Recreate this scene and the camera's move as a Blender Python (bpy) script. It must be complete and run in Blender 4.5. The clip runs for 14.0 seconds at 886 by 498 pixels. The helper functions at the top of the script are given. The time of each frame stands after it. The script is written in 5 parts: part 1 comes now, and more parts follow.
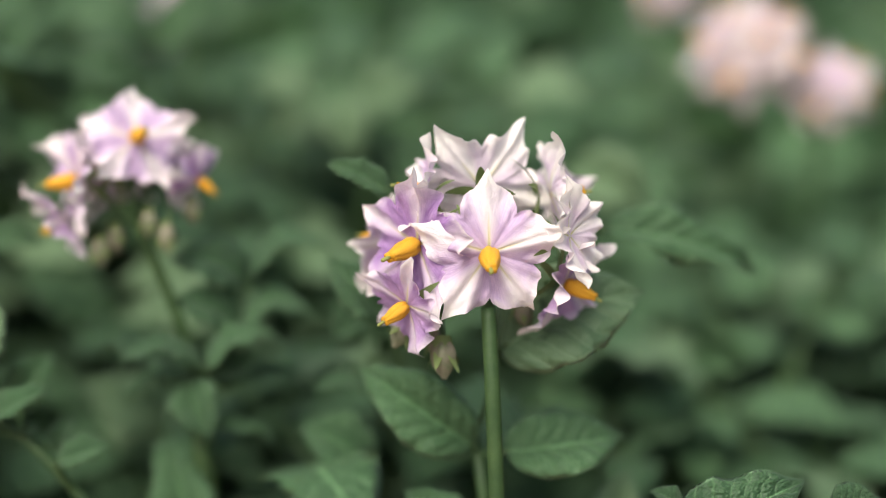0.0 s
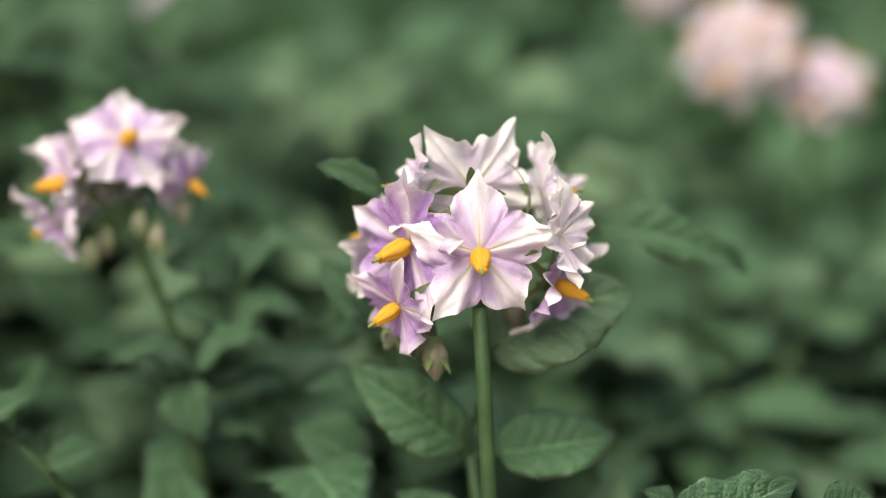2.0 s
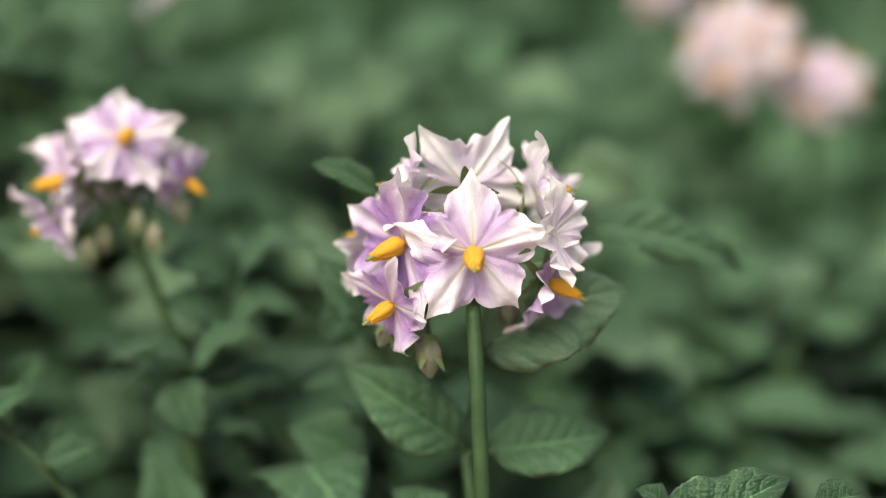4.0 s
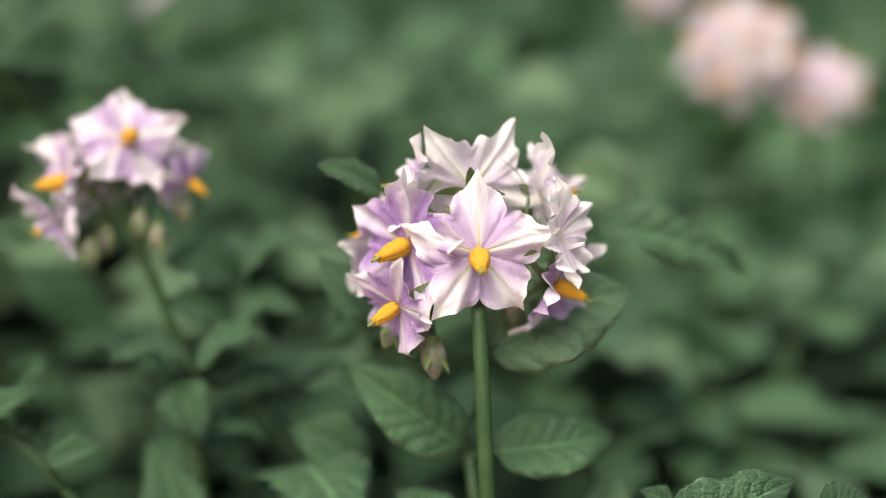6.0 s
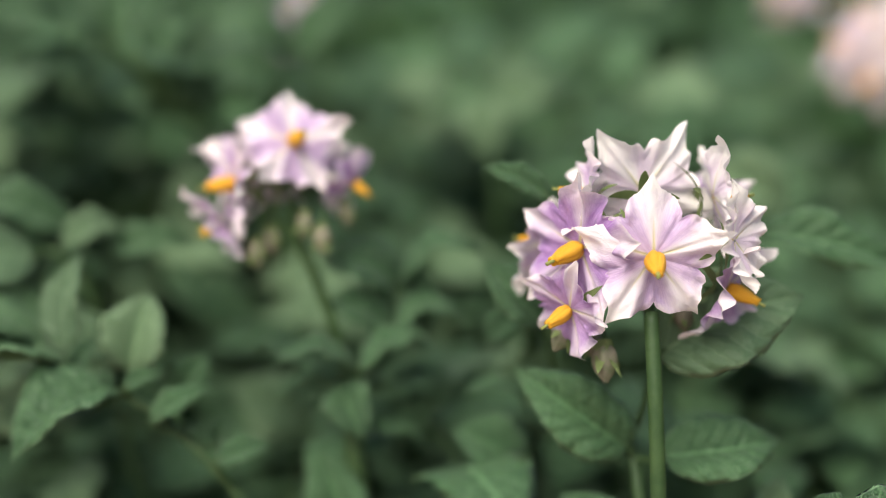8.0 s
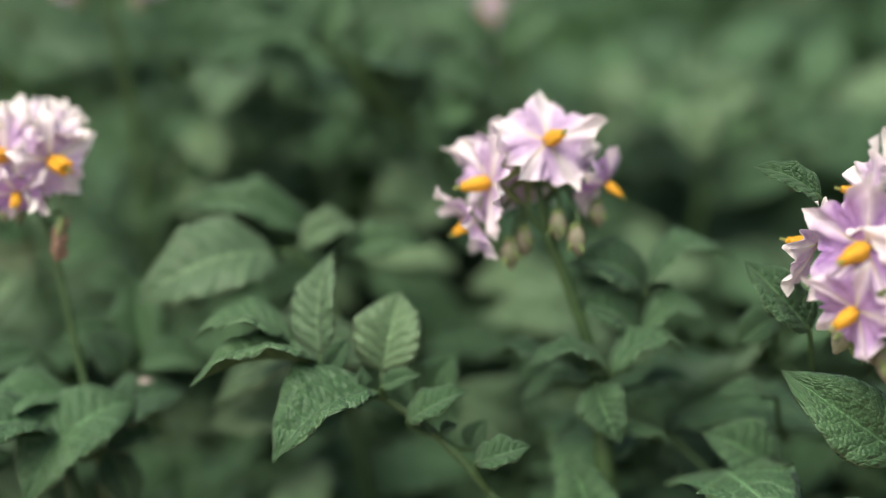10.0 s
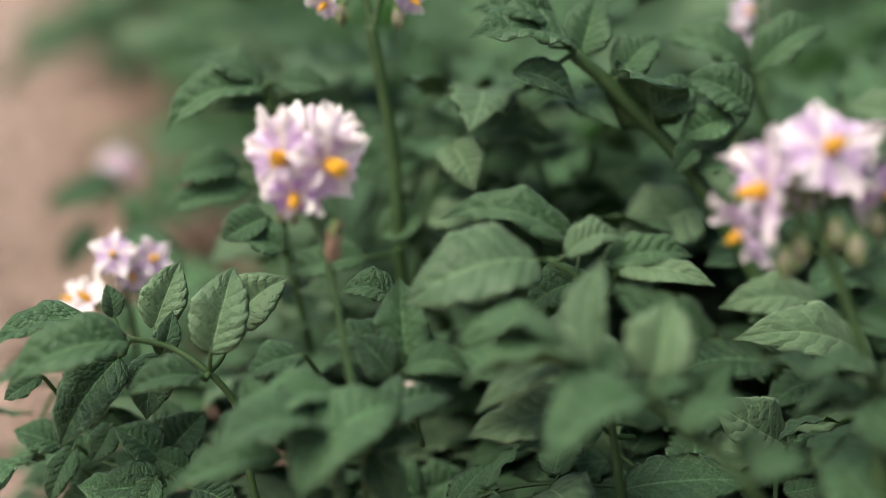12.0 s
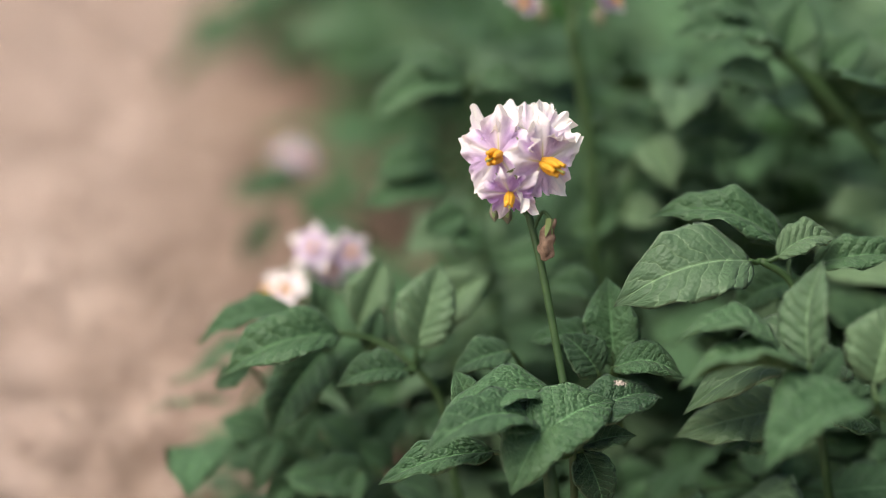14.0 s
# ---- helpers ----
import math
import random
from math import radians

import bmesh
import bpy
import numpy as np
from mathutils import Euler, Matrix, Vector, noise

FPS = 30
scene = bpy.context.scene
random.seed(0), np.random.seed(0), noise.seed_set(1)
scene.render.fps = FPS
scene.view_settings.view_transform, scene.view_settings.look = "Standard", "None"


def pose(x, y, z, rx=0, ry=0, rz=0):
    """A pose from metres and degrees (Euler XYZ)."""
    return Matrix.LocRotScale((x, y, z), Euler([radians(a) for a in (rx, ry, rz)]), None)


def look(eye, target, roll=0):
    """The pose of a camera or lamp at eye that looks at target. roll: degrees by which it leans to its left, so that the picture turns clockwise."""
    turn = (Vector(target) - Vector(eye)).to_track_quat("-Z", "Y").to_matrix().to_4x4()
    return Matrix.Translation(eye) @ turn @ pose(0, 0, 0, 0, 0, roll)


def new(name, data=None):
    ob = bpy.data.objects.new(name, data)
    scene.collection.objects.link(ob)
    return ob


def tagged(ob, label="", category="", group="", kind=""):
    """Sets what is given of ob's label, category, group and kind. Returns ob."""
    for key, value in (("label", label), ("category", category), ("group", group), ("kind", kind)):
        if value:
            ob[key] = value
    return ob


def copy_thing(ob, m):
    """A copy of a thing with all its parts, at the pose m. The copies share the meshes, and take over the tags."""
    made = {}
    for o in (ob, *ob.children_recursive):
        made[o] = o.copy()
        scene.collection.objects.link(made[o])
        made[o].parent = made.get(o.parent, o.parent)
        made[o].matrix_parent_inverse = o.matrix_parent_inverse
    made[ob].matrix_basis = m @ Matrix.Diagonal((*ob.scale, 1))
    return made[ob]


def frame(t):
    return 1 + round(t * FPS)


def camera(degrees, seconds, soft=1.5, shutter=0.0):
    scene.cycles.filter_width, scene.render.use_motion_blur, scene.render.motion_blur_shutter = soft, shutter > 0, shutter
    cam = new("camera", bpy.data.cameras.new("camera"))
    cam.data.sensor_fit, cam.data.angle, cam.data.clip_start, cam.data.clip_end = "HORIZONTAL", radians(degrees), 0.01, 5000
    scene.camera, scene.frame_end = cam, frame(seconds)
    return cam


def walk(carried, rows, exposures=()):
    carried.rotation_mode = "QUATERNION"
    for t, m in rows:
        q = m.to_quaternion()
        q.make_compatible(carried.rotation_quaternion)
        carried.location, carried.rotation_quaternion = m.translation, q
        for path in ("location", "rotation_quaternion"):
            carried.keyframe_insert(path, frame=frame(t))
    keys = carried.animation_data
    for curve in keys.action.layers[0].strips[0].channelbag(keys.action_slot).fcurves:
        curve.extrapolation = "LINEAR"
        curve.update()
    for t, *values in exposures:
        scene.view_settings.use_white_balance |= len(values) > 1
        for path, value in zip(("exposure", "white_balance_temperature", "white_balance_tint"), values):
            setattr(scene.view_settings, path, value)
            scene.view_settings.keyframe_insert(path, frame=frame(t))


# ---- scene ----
# camera: pose rows (seconds, x, y, z, rx, ry, rz)
cam = camera(34.0, 14.0, soft=0.7)
PATH = [
    (0, 0.0000, -0.0002, 0.4795, 65.594, -1.433, 1.236),
    (0.5, -0.0010, -0.0020, 0.4800, 65.600, -1.457, 1.113),
    (1, 0.0037, -0.0017, 0.4805, 65.586, -1.131, 1.440),
    (1.5, 0.0036, -0.0001, 0.4806, 65.585, -1.062, 1.281),
    (2, 0.0024, 0.0009, 0.4793, 65.596, -1.143, 1.091),
    (2.5, 0.0066, -0.0006, 0.4800, 65.577, -0.981, 1.675),
    (3, 0.0062, 0.0001, 0.4793, 65.584, -1.062, 1.471),
    (5.5, 0.0074, -0.0032, 0.4810, 65.586, -1.094, 1.457),
    (6, 0.0018, -0.0007, 0.4799, 65.601, -1.434, 1.092),
    (6.5, 0.0010, -0.0011, 0.4801, 65.586, -1.102, 1.511),
    (7, -0.0055, -0.0004, 0.4803, 65.558, -1.036, 2.157),
    (7.5, -0.0174, -0.0006, 0.4803, 65.540, -0.916, 2.680),
    (8, -0.0232, -0.0021, 0.4808, 65.512, -0.403, 4.143),
    (8.5, -0.0345, -0.0018, 0.4803, 65.502, -0.098, 5.157),
    (11, -0.1055, -0.0063, 0.4713, 66.563, 1.015, 8.632),
    (11.5, -0.1080, -0.0074, 0.4684, 67.091, 1.692, 11.038),
    (12, -0.1123, -0.0141, 0.4617, 68.258, 1.841, 13.115),
    (12.5, -0.1171, -0.0174, 0.4583, 68.733, 2.281, 14.651),
    (13, -0.1276, -0.0177, 0.4670, 67.750, 2.321, 15.575),
    (13.5, -0.1317, -0.0200, 0.4671, 67.846, 2.537, 16.734),
    (14, -0.1376, -0.0228, 0.4665, 68.063, 3.017, 18.131),
]
walk(cam, [(row[0], pose(*row[1:])) for row in PATH], exposures=[(0.0, 0.40), (14.0, 0.40)])

# the lens: a fast portrait lens, focused on the plane through a fixed mark
FOCUS = new("focus_mark")
FOCUS.location = (-0.165, 1.770, 3.449)
cam.data.dof.use_dof = True
cam.data.dof.focus_object = FOCUS
cam.data.dof.aperture_fstop = 2.3
cam.data.dof.aperture_blades = 9

# ---- light: bright overcast sky ----
SUN_UP, SUN_TURN = radians(64), radians(217)
world = bpy.data.worlds.new("overcast_sky")
scene.world = world
world.use_nodes = True
sky = world.node_tree.nodes.new("ShaderNodeTexSky")
sky.sky_type = "NISHITA"
sky.sun_disc = False
sky.sun_elevation, sky.sun_rotation = SUN_UP, SUN_TURN
sky.air_density, sky.dust_density, sky.ozone_density = 1.0, 6.0, 1.0
background = world.node_tree.nodes["Background"]
background.inputs["Strength"].default_value = 0.10
world.node_tree.links.new(sky.outputs["Color"], background.inputs["Color"])
sun = new("sun", bpy.data.lights.new("sun", "SUN"))
sun.data.energy, sun.data.angle, sun.data.color = 3.2, radians(50), (1.0, 0.94, 0.86)
sun.matrix_world = look((-1.5, -1.5, 5.2), (0, 0.5, 0))


# ---- materials ----
def material(name):
    """A node material: the material, a function that adds a node, one that links, its shader."""
    mat = bpy.data.materials.new(name)
    mat.use_nodes = True
    tree = mat.node_tree

    def add(kind, **values):
        node = tree.nodes.new("ShaderNode" + kind)
        for key, value in values.items():
            node.inputs[key.replace("_", " ")].default_value = value
        return node

    return mat, add, tree.links.new, tree.nodes["Principled BSDF"]


def ramp(add, link, source, stops):
    node = add("ValToRGB")
    while len(node.color_ramp.elements) < len(stops):
        node.color_ramp.elements.new(0.5)
    for element, (at, colour) in zip(node.color_ramp.elements, stops):
        element.position, element.color = at, (*colour, 1)
    link(source, node.inputs["Fac"])
    return node.outputs["Color"]


def math_node(add, link, operation, a, b=None):
    node = add("Math")
    node.operation = operation
    for socket, value in zip(node.inputs, (a, b)):
        if value is None:
            continue
        if isinstance(value, (int, float)):
            socket.default_value = value
        else:
            link(value, socket)
    return node.outputs[0]


def mixed(add, link, factor, a, b, blend="MIX"):
    node = add("Mix")
    node.data_type, node.blend_type = "RGBA", blend
    for socket, value in ((node.inputs[0], factor), (node.inputs[6], a), (node.inputs[7], b)):
        if isinstance(value, (int, float)):
            socket.default_value = value
        elif isinstance(value, tuple):
            socket.default_value = (*value, 1)
        else:
            link(value, socket)
    return node.outputs[2]


def thin(mat, add, link, shader, colour, share):
    """Lets part of the light through a thin leaf or petal."""
    through_light = add("BsdfTranslucent")
    if isinstance(colour, tuple):
        through_light.inputs["Color"].default_value = (*colour, 1)
    else:
        link(colour, through_light.inputs["Color"])
    both = add("MixShader")
    both.inputs[0].default_value = share
    link(shader.outputs[0], both.inputs[1])
    link(through_light.outputs[0], both.inputs[2])
    link(both.outputs[0], mat.node_tree.nodes["Material Output"].inputs["Surface"])


def leaf_material(name, dark, light, glow, chewed=False, quilt=1.0):
    """The upper side of a leaflet: puffed cells between a net of sunken veins, paler along the main ones."""
    mat, add, link, shader = material(name)
    uv = add("UVMap")
    split = add("SeparateXYZ")
    link(uv.outputs[0], split.inputs[0])
    across = math_node(add, link, "ABSOLUTE", math_node(add, link, "SUBTRACT", split.outputs[0], 0.5))
    # side veins run forwards from the midrib
    wobble = add("TexNoise", Scale=4.0, Detail=3.0)
    link(uv.outputs[0], wobble.inputs["Vector"])
    slant = math_node(add, link, "SUBTRACT", split.outputs[1], math_node(add, link, "MULTIPLY", across, 0.42))
    slant = math_node(add, link, "ADD", slant, math_node(add, link, "MULTIPLY", wobble.outputs["Fac"], 0.16))
    saw = math_node(add, link, "PINGPONG", math_node(add, link, "MULTIPLY", slant, 7.5), 0.5)
    side = math_node(add, link, "MAXIMUM", math_node(add, link, "SUBTRACT", 1.0, math_node(add, link, "MULTIPLY", saw, 10.0)), 0.0)
    rib = math_node(add, link, "MAXIMUM", math_node(add, link, "SUBTRACT", 1.0, math_node(add, link, "MULTIPLY", across, 34.0)), 0.0)
    # small net of veins, and a mask for the shade in its grooves
    square = add("Mapping")
    square.inputs["Scale"].default_value = (0.62, 1.0, 1.0)
    shake = add("VectorMath")
    shake.operation = "MULTIPLY_ADD"
    link(wobble.outputs["Color"], shake.inputs[0])
    shake.inputs[1].default_value = (0.10, 0.10, 0.0)
    link(uv.outputs[0], shake.inputs[2])
    link(shake.outputs[0], square.inputs["Vector"])
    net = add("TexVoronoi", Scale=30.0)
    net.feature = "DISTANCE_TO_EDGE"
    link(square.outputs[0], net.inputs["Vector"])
    net_shade = math_node(add, link, "MAXIMUM", math_node(add, link, "SUBTRACT", 1.0, math_node(add, link, "MULTIPLY", net.outputs["Distance"], 9.0)), 0.0)
    puff = add("TexVoronoi", Scale=30.0)
    puff.feature = "SMOOTH_F1"
    puff.inputs["Smoothness"].default_value = 0.35
    link(square.outputs[0], puff.inputs["Vector"])
    place = add("TexCoord")
    big = add("TexNoise", Scale=38.0, Detail=4.0, Roughness=0.6)
    link(place.outputs["Object"], big.inputs["Vector"])
    info = add("ObjectInfo")
    spread = math_node(add, link, "ADD", math_node(add, link, "MULTIPLY", big.outputs["Fac"], 0.75), math_node(add, link, "MULTIPLY", info.outputs["Random"], 0.5))
    base = ramp(add, link, spread, [(0.25, dark), (0.95, light)])
    vein = tuple(1.25 * c + 0.022 for c in light)
    # the net's grooves are darkened in colour for the shade in them
    base = mixed(add, link, math_node(add, link, "MULTIPLY", net_shade, 0.6 * quilt), base, tuple(0.8 * c for c in dark))
    base = mixed(add, link, math_node(add, link, "MULTIPLY", side, 0.6), base, vein)
    base = mixed(add, link, math_node(add, link, "MULTIPLY", rib, 0.75), base, tuple(min(1, 1.9 * c + 0.025) for c in light))
    # pale rim: the light on the upturned margin, put into the base colour
    edge = math_node(add, link, "SUBTRACT", math_node(add, link, "MULTIPLY", across, 32.0), 14.5)
    base = mixed(add, link, math_node(add, link, "MAXIMUM", math_node(add, link, "MINIMUM", edge, 0.7), 0.0), base, tuple(1.5 * c + 0.06 for c in light))
    if chewed:
        # a bleached patch that insects have scraped
        spot = add("VectorMath")
        spot.operation = "DISTANCE"
        link(uv.outputs[0], spot.inputs[0])
        spot.inputs[1].default_value = (0.24, 0.50, 0.0)
        bite = add("TexNoise", Scale=26.0, Detail=4.0, Roughness=0.7)
        link(uv.outputs[0], bite.inputs["Vector"])
        torn = math_node(add, link, "ADD", spot.outputs["Value"], math_node(add, link, "MULTIPLY", bite.outputs["Fac"], 0.22))
        base = mixed(add, link, ramp(add, link, torn, [(0.165, (1, 1, 1)), (0.185, (0, 0, 0))]), base, (0.62, 0.52, 0.44))
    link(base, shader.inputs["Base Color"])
    # the blade swells softly between the veins
    cushion = math_node(add, link, "MULTIPLY", math_node(add, link, "POWER", math_node(add, link, "MULTIPLY", saw, 2.0), 0.5), 1.0)
    dome = math_node(add, link, "SUBTRACT", 1.0, math_node(add, link, "MULTIPLY", puff.outputs["Distance"], 1.3))
    height = math_node(add, link, "ADD", cushion, math_node(add, link, "MULTIPLY", dome, 0.95 * quilt))
    height = math_node(add, link, "SUBTRACT", height, math_node(add, link, "MULTIPLY", rib, 0.6))
    bump = add("Bump", Strength=0.75, Distance=0.0009)
    link(height, bump.inputs["Height"])
    fuzz = add("TexNoise", Scale=2600.0, Detail=2.0)
    link(place.outputs["Object"], fuzz.inputs["Vector"])
    downy = add("Bump", Strength=0.25, Distance=0.0002)
    link(fuzz.outputs["Fac"], downy.inputs["Height"])
    link(bump.outputs["Normal"], downy.inputs["Normal"])
    link(downy.outputs["Normal"], shader.inputs["Normal"])
    shader.inputs["Roughness"].default_value = 0.54
    shader.inputs["Specular IOR Level"].default_value = 0.4
    shader.inputs["Sheen Weight"].default_value = 0.06
    thin(mat, add, link, shader, glow, 0.24)
    return mat


def underside_material():
    """The matt paler lower side of a leaflet, with raised veins."""
    mat, add, link, shader = material("leaf_underside")
    uv = add("UVMap")
    split = add("SeparateXYZ")
    link(uv.outputs[0], split.inputs[0])
    across = math_node(add, link, "ABSOLUTE", math_node(add, link, "SUBTRACT", split.outputs[0], 0.5))
    wobble = add("TexNoise", Scale=5.0, Detail=3.0)
    link(uv.outputs[0], wobble.inputs["Vector"])
    slant = math_node(add, link, "SUBTRACT", split.outputs[1], math_node(add, link, "MULTIPLY", across, 0.42))
    slant = math_node(add, link, "ADD", slant, math_node(add, link, "MULTIPLY", wobble.outputs["Fac"], 0.16))
    saw = math_node(add, link, "PINGPONG", math_node(add, link, "MULTIPLY", slant, 7.5), 0.5)
    side = math_node(add, link, "MAXIMUM", math_node(add, link, "SUBTRACT", 1.0, math_node(add, link, "MULTIPLY", saw, 8.0)), 0.0)
    rib = math_node(add, link, "MAXIMUM", math_node(add, link, "SUBTRACT", 1.0, math_node(add, link, "MULTIPLY", across, 24.0)), 0.0)
    veins = math_node(add, link, "MAXIMUM", side, rib)
    place = add("TexCoord")
    big = add("TexNoise", Scale=60.0, Detail=4.0, Roughness=0.6)
    link(place.outputs["Object"], big.inputs["Vector"])
    base = ramp(add, link, big.outputs["Fac"], [(0.3, (0.055, 0.108, 0.046)), (0.7, (0.084, 0.148, 0.062))])
    link(mixed(add, link, math_node(add, link, "MULTIPLY", veins, 0.45), base, (0.16, 0.23, 0.11)), shader.inputs["Base Color"])
    bump = add("Bump", Strength=0.5, Distance=0.0005)
    link(veins, bump.inputs["Height"])
    link(bump.outputs["Normal"], shader.inputs["Normal"])
    shader.inputs["Roughness"].default_value = 0.75
    shader.inputs["Specular IOR Level"].default_value = 0.2
    thin(mat, add, link, shader, (0.09, 0.20, 0.05), 0.2)
    return mat


def petal_material(name, lilac, deep, white, bleach=0.0):
    """Lilac membranes, a white band down each lobe that widens to a white tip, a yellow-green star at the heart."""
    mat, add, link, shader = material(name)
    uv = add("UVMap")
    split = add("SeparateXYZ")
    link(uv.outputs[0], split.inputs[0])
    off = math_node(add, link, "ABSOLUTE", math_node(add, link, "SUBTRACT", split.outputs[0], 0.5))
    place = add("TexCoord")
    cloud = add("TexNoise", Scale=130.0, Detail=4.0, Roughness=0.6)
    link(place.outputs["Object"], cloud.inputs["Vector"])
    info = add("ObjectInfo")
    wander = math_node(add, link, "SUBTRACT", cloud.outputs["Fac"], 0.5)
    band = math_node(add, link, "SUBTRACT", off, math_node(add, link, "ADD", math_node(add, link, "MULTIPLY", split.outputs[1], 0.13), bleach - 0.02))
    band = math_node(add, link, "ADD", band, math_node(add, link, "MULTIPLY", wander, 0.45))
    pale = ramp(add, link, band, [(0.0, (0.72, 0.72, 0.72)), (0.26, (0, 0, 0))])
    tip = ramp(add, link, math_node(add, link, "ADD", split.outputs[1], math_node(add, link, "MULTIPLY", wander, 0.5)), [(0.58 - bleach, (0, 0, 0)), (0.92 - bleach, (1, 1, 1))])
    lift = math_node(add, link, "MULTIPLY", info.outputs["Random"], 0.12)
    whiteness = math_node(add, link, "MINIMUM", math_node(add, link, "ADD", math_node(add, link, "MAXIMUM", pale, tip), lift), 1.0)
    # fine veins that fan out along the petal
    streak = add("TexNoise", Scale=1.0, Detail=2.0)
    stretch = add("Mapping")
    stretch.inputs["Scale"].default_value = (42.0, 5.0, 1.0)
    link(uv.outputs[0], stretch.inputs["Vector"])
    link(stretch.outputs[0], streak.inputs["Vector"])
    blot = add("TexNoise", Scale=260.0, Detail=3.0)
    link(place.outputs["Object"], blot.inputs["Vector"])
    mesh = add("Mapping")
    mesh.inputs["Scale"].default_value = (9.0, 7.0, 1.0)
    warp = add("VectorMath")
    warp.operation = "MULTIPLY_ADD"
    link(cloud.outputs["Color"], warp.inputs[0])
    warp.inputs[1].default_value = (0.12, 0.12, 0.0)
    link(uv.outputs[0], warp.inputs[2])
    link(warp.outputs[0], mesh.inputs["Vector"])
    cells = add("TexVoronoi", Scale=1.6)
    cells.feature = "DISTANCE_TO_EDGE"
    link(mesh.outputs[0], cells.inputs["Vector"])
    veins = math_node(add, link, "MAXIMUM", math_node(add, link, "SUBTRACT", 1.0, math_node(add, link, "MULTIPLY", cells.outputs["Distance"], 8.0)), 0.0)
    shade = math_node(add, link, "ADD", math_node(add, link, "MULTIPLY", streak.outputs["Fac"], 0.45), math_node(add, link, "MULTIPLY", blot.outputs["Fac"], 0.55))
    tone = mixed(add, link, ramp(add, link, shade, [(0.36, (0, 0, 0)), (0.60, (1, 1, 1))]), deep, lilac)
    tone = mixed(add, link, math_node(add, link, "MULTIPLY", veins, 0.35), tone, deep)
    colour = mixed(add, link, whiteness, tone, white)
    heart = ramp(add, link, math_node(add, link, "ADD", split.outputs[1], math_node(add, link, "MULTIPLY", off, 0.6)), [(0.13, (1, 1, 1)), (0.26, (0, 0, 0))])
    ray = ramp(add, link, math_node(add, link, "ADD", split.outputs[1], math_node(add, link, "MULTIPLY", off, 3.6)), [(0.24, (0.8, 0.8, 0.8)), (0.56, (0, 0, 0))])
    colour = mixed(add, link, math_node(add, link, "MULTIPLY", math_node(add, link, "MAXIMUM", heart, ray), 0.85), colour, (0.64, 0.58, 0.20))
    link(colour, shader.inputs["Base Color"])
    bump = add("Bump", Strength=0.3, Distance=0.0004)
    crease = add("TexNoise", Scale=300.0, Detail=3.0)
    link(place.outputs["Object"], crease.inputs["Vector"])
    relief = math_node(add, link, "ADD", math_node(add, link, "MULTIPLY", streak.outputs["Fac"], 0.5), crease.outputs["Fac"])
    link(math_node(add, link, "SUBTRACT", relief, math_node(add, link, "MULTIPLY", veins, 0.6)), bump.inputs["Height"])
    link(bump.outputs["Normal"], shader.inputs["Normal"])
    shader.inputs["Roughness"].default_value = 0.7
    shader.inputs["Specular IOR Level"].default_value = 0.2
    shader.inputs["Sheen Weight"].default_value = 0.15
    thin(mat, add, link, shader, colour, 0.28)
    return mat


def plain_material(name, dark, light, scale, roughness, relief=0.0004, level=0.4, glow=None):
    mat, add, link, shader = material(name)
    place = add("TexCoord")
    big = add("TexNoise", Scale=scale, Detail=5.0, Roughness=0.65)
    link(place.outputs["Object"], big.inputs["Vector"])
    link(ramp(add, link, big.outputs["Fac"], [(0.3, dark), (0.7, light)]), shader.inputs["Base Color"])
    fine = add("TexNoise", Scale=scale * 7, Detail=3.0)
    link(place.outputs["Object"], fine.inputs["Vector"])
    bump = add("Bump", Strength=0.6, Distance=relief)
    link(fine.outputs["Fac"], bump.inputs["Height"])
    link(bump.outputs["Normal"], shader.inputs["Normal"])
    shader.inputs["Roughness"].default_value = roughness
    shader.inputs["Specular IOR Level"].default_value = level
    if glow:
        thin(mat, add, link, shader, glow, 0.2)
    return mat


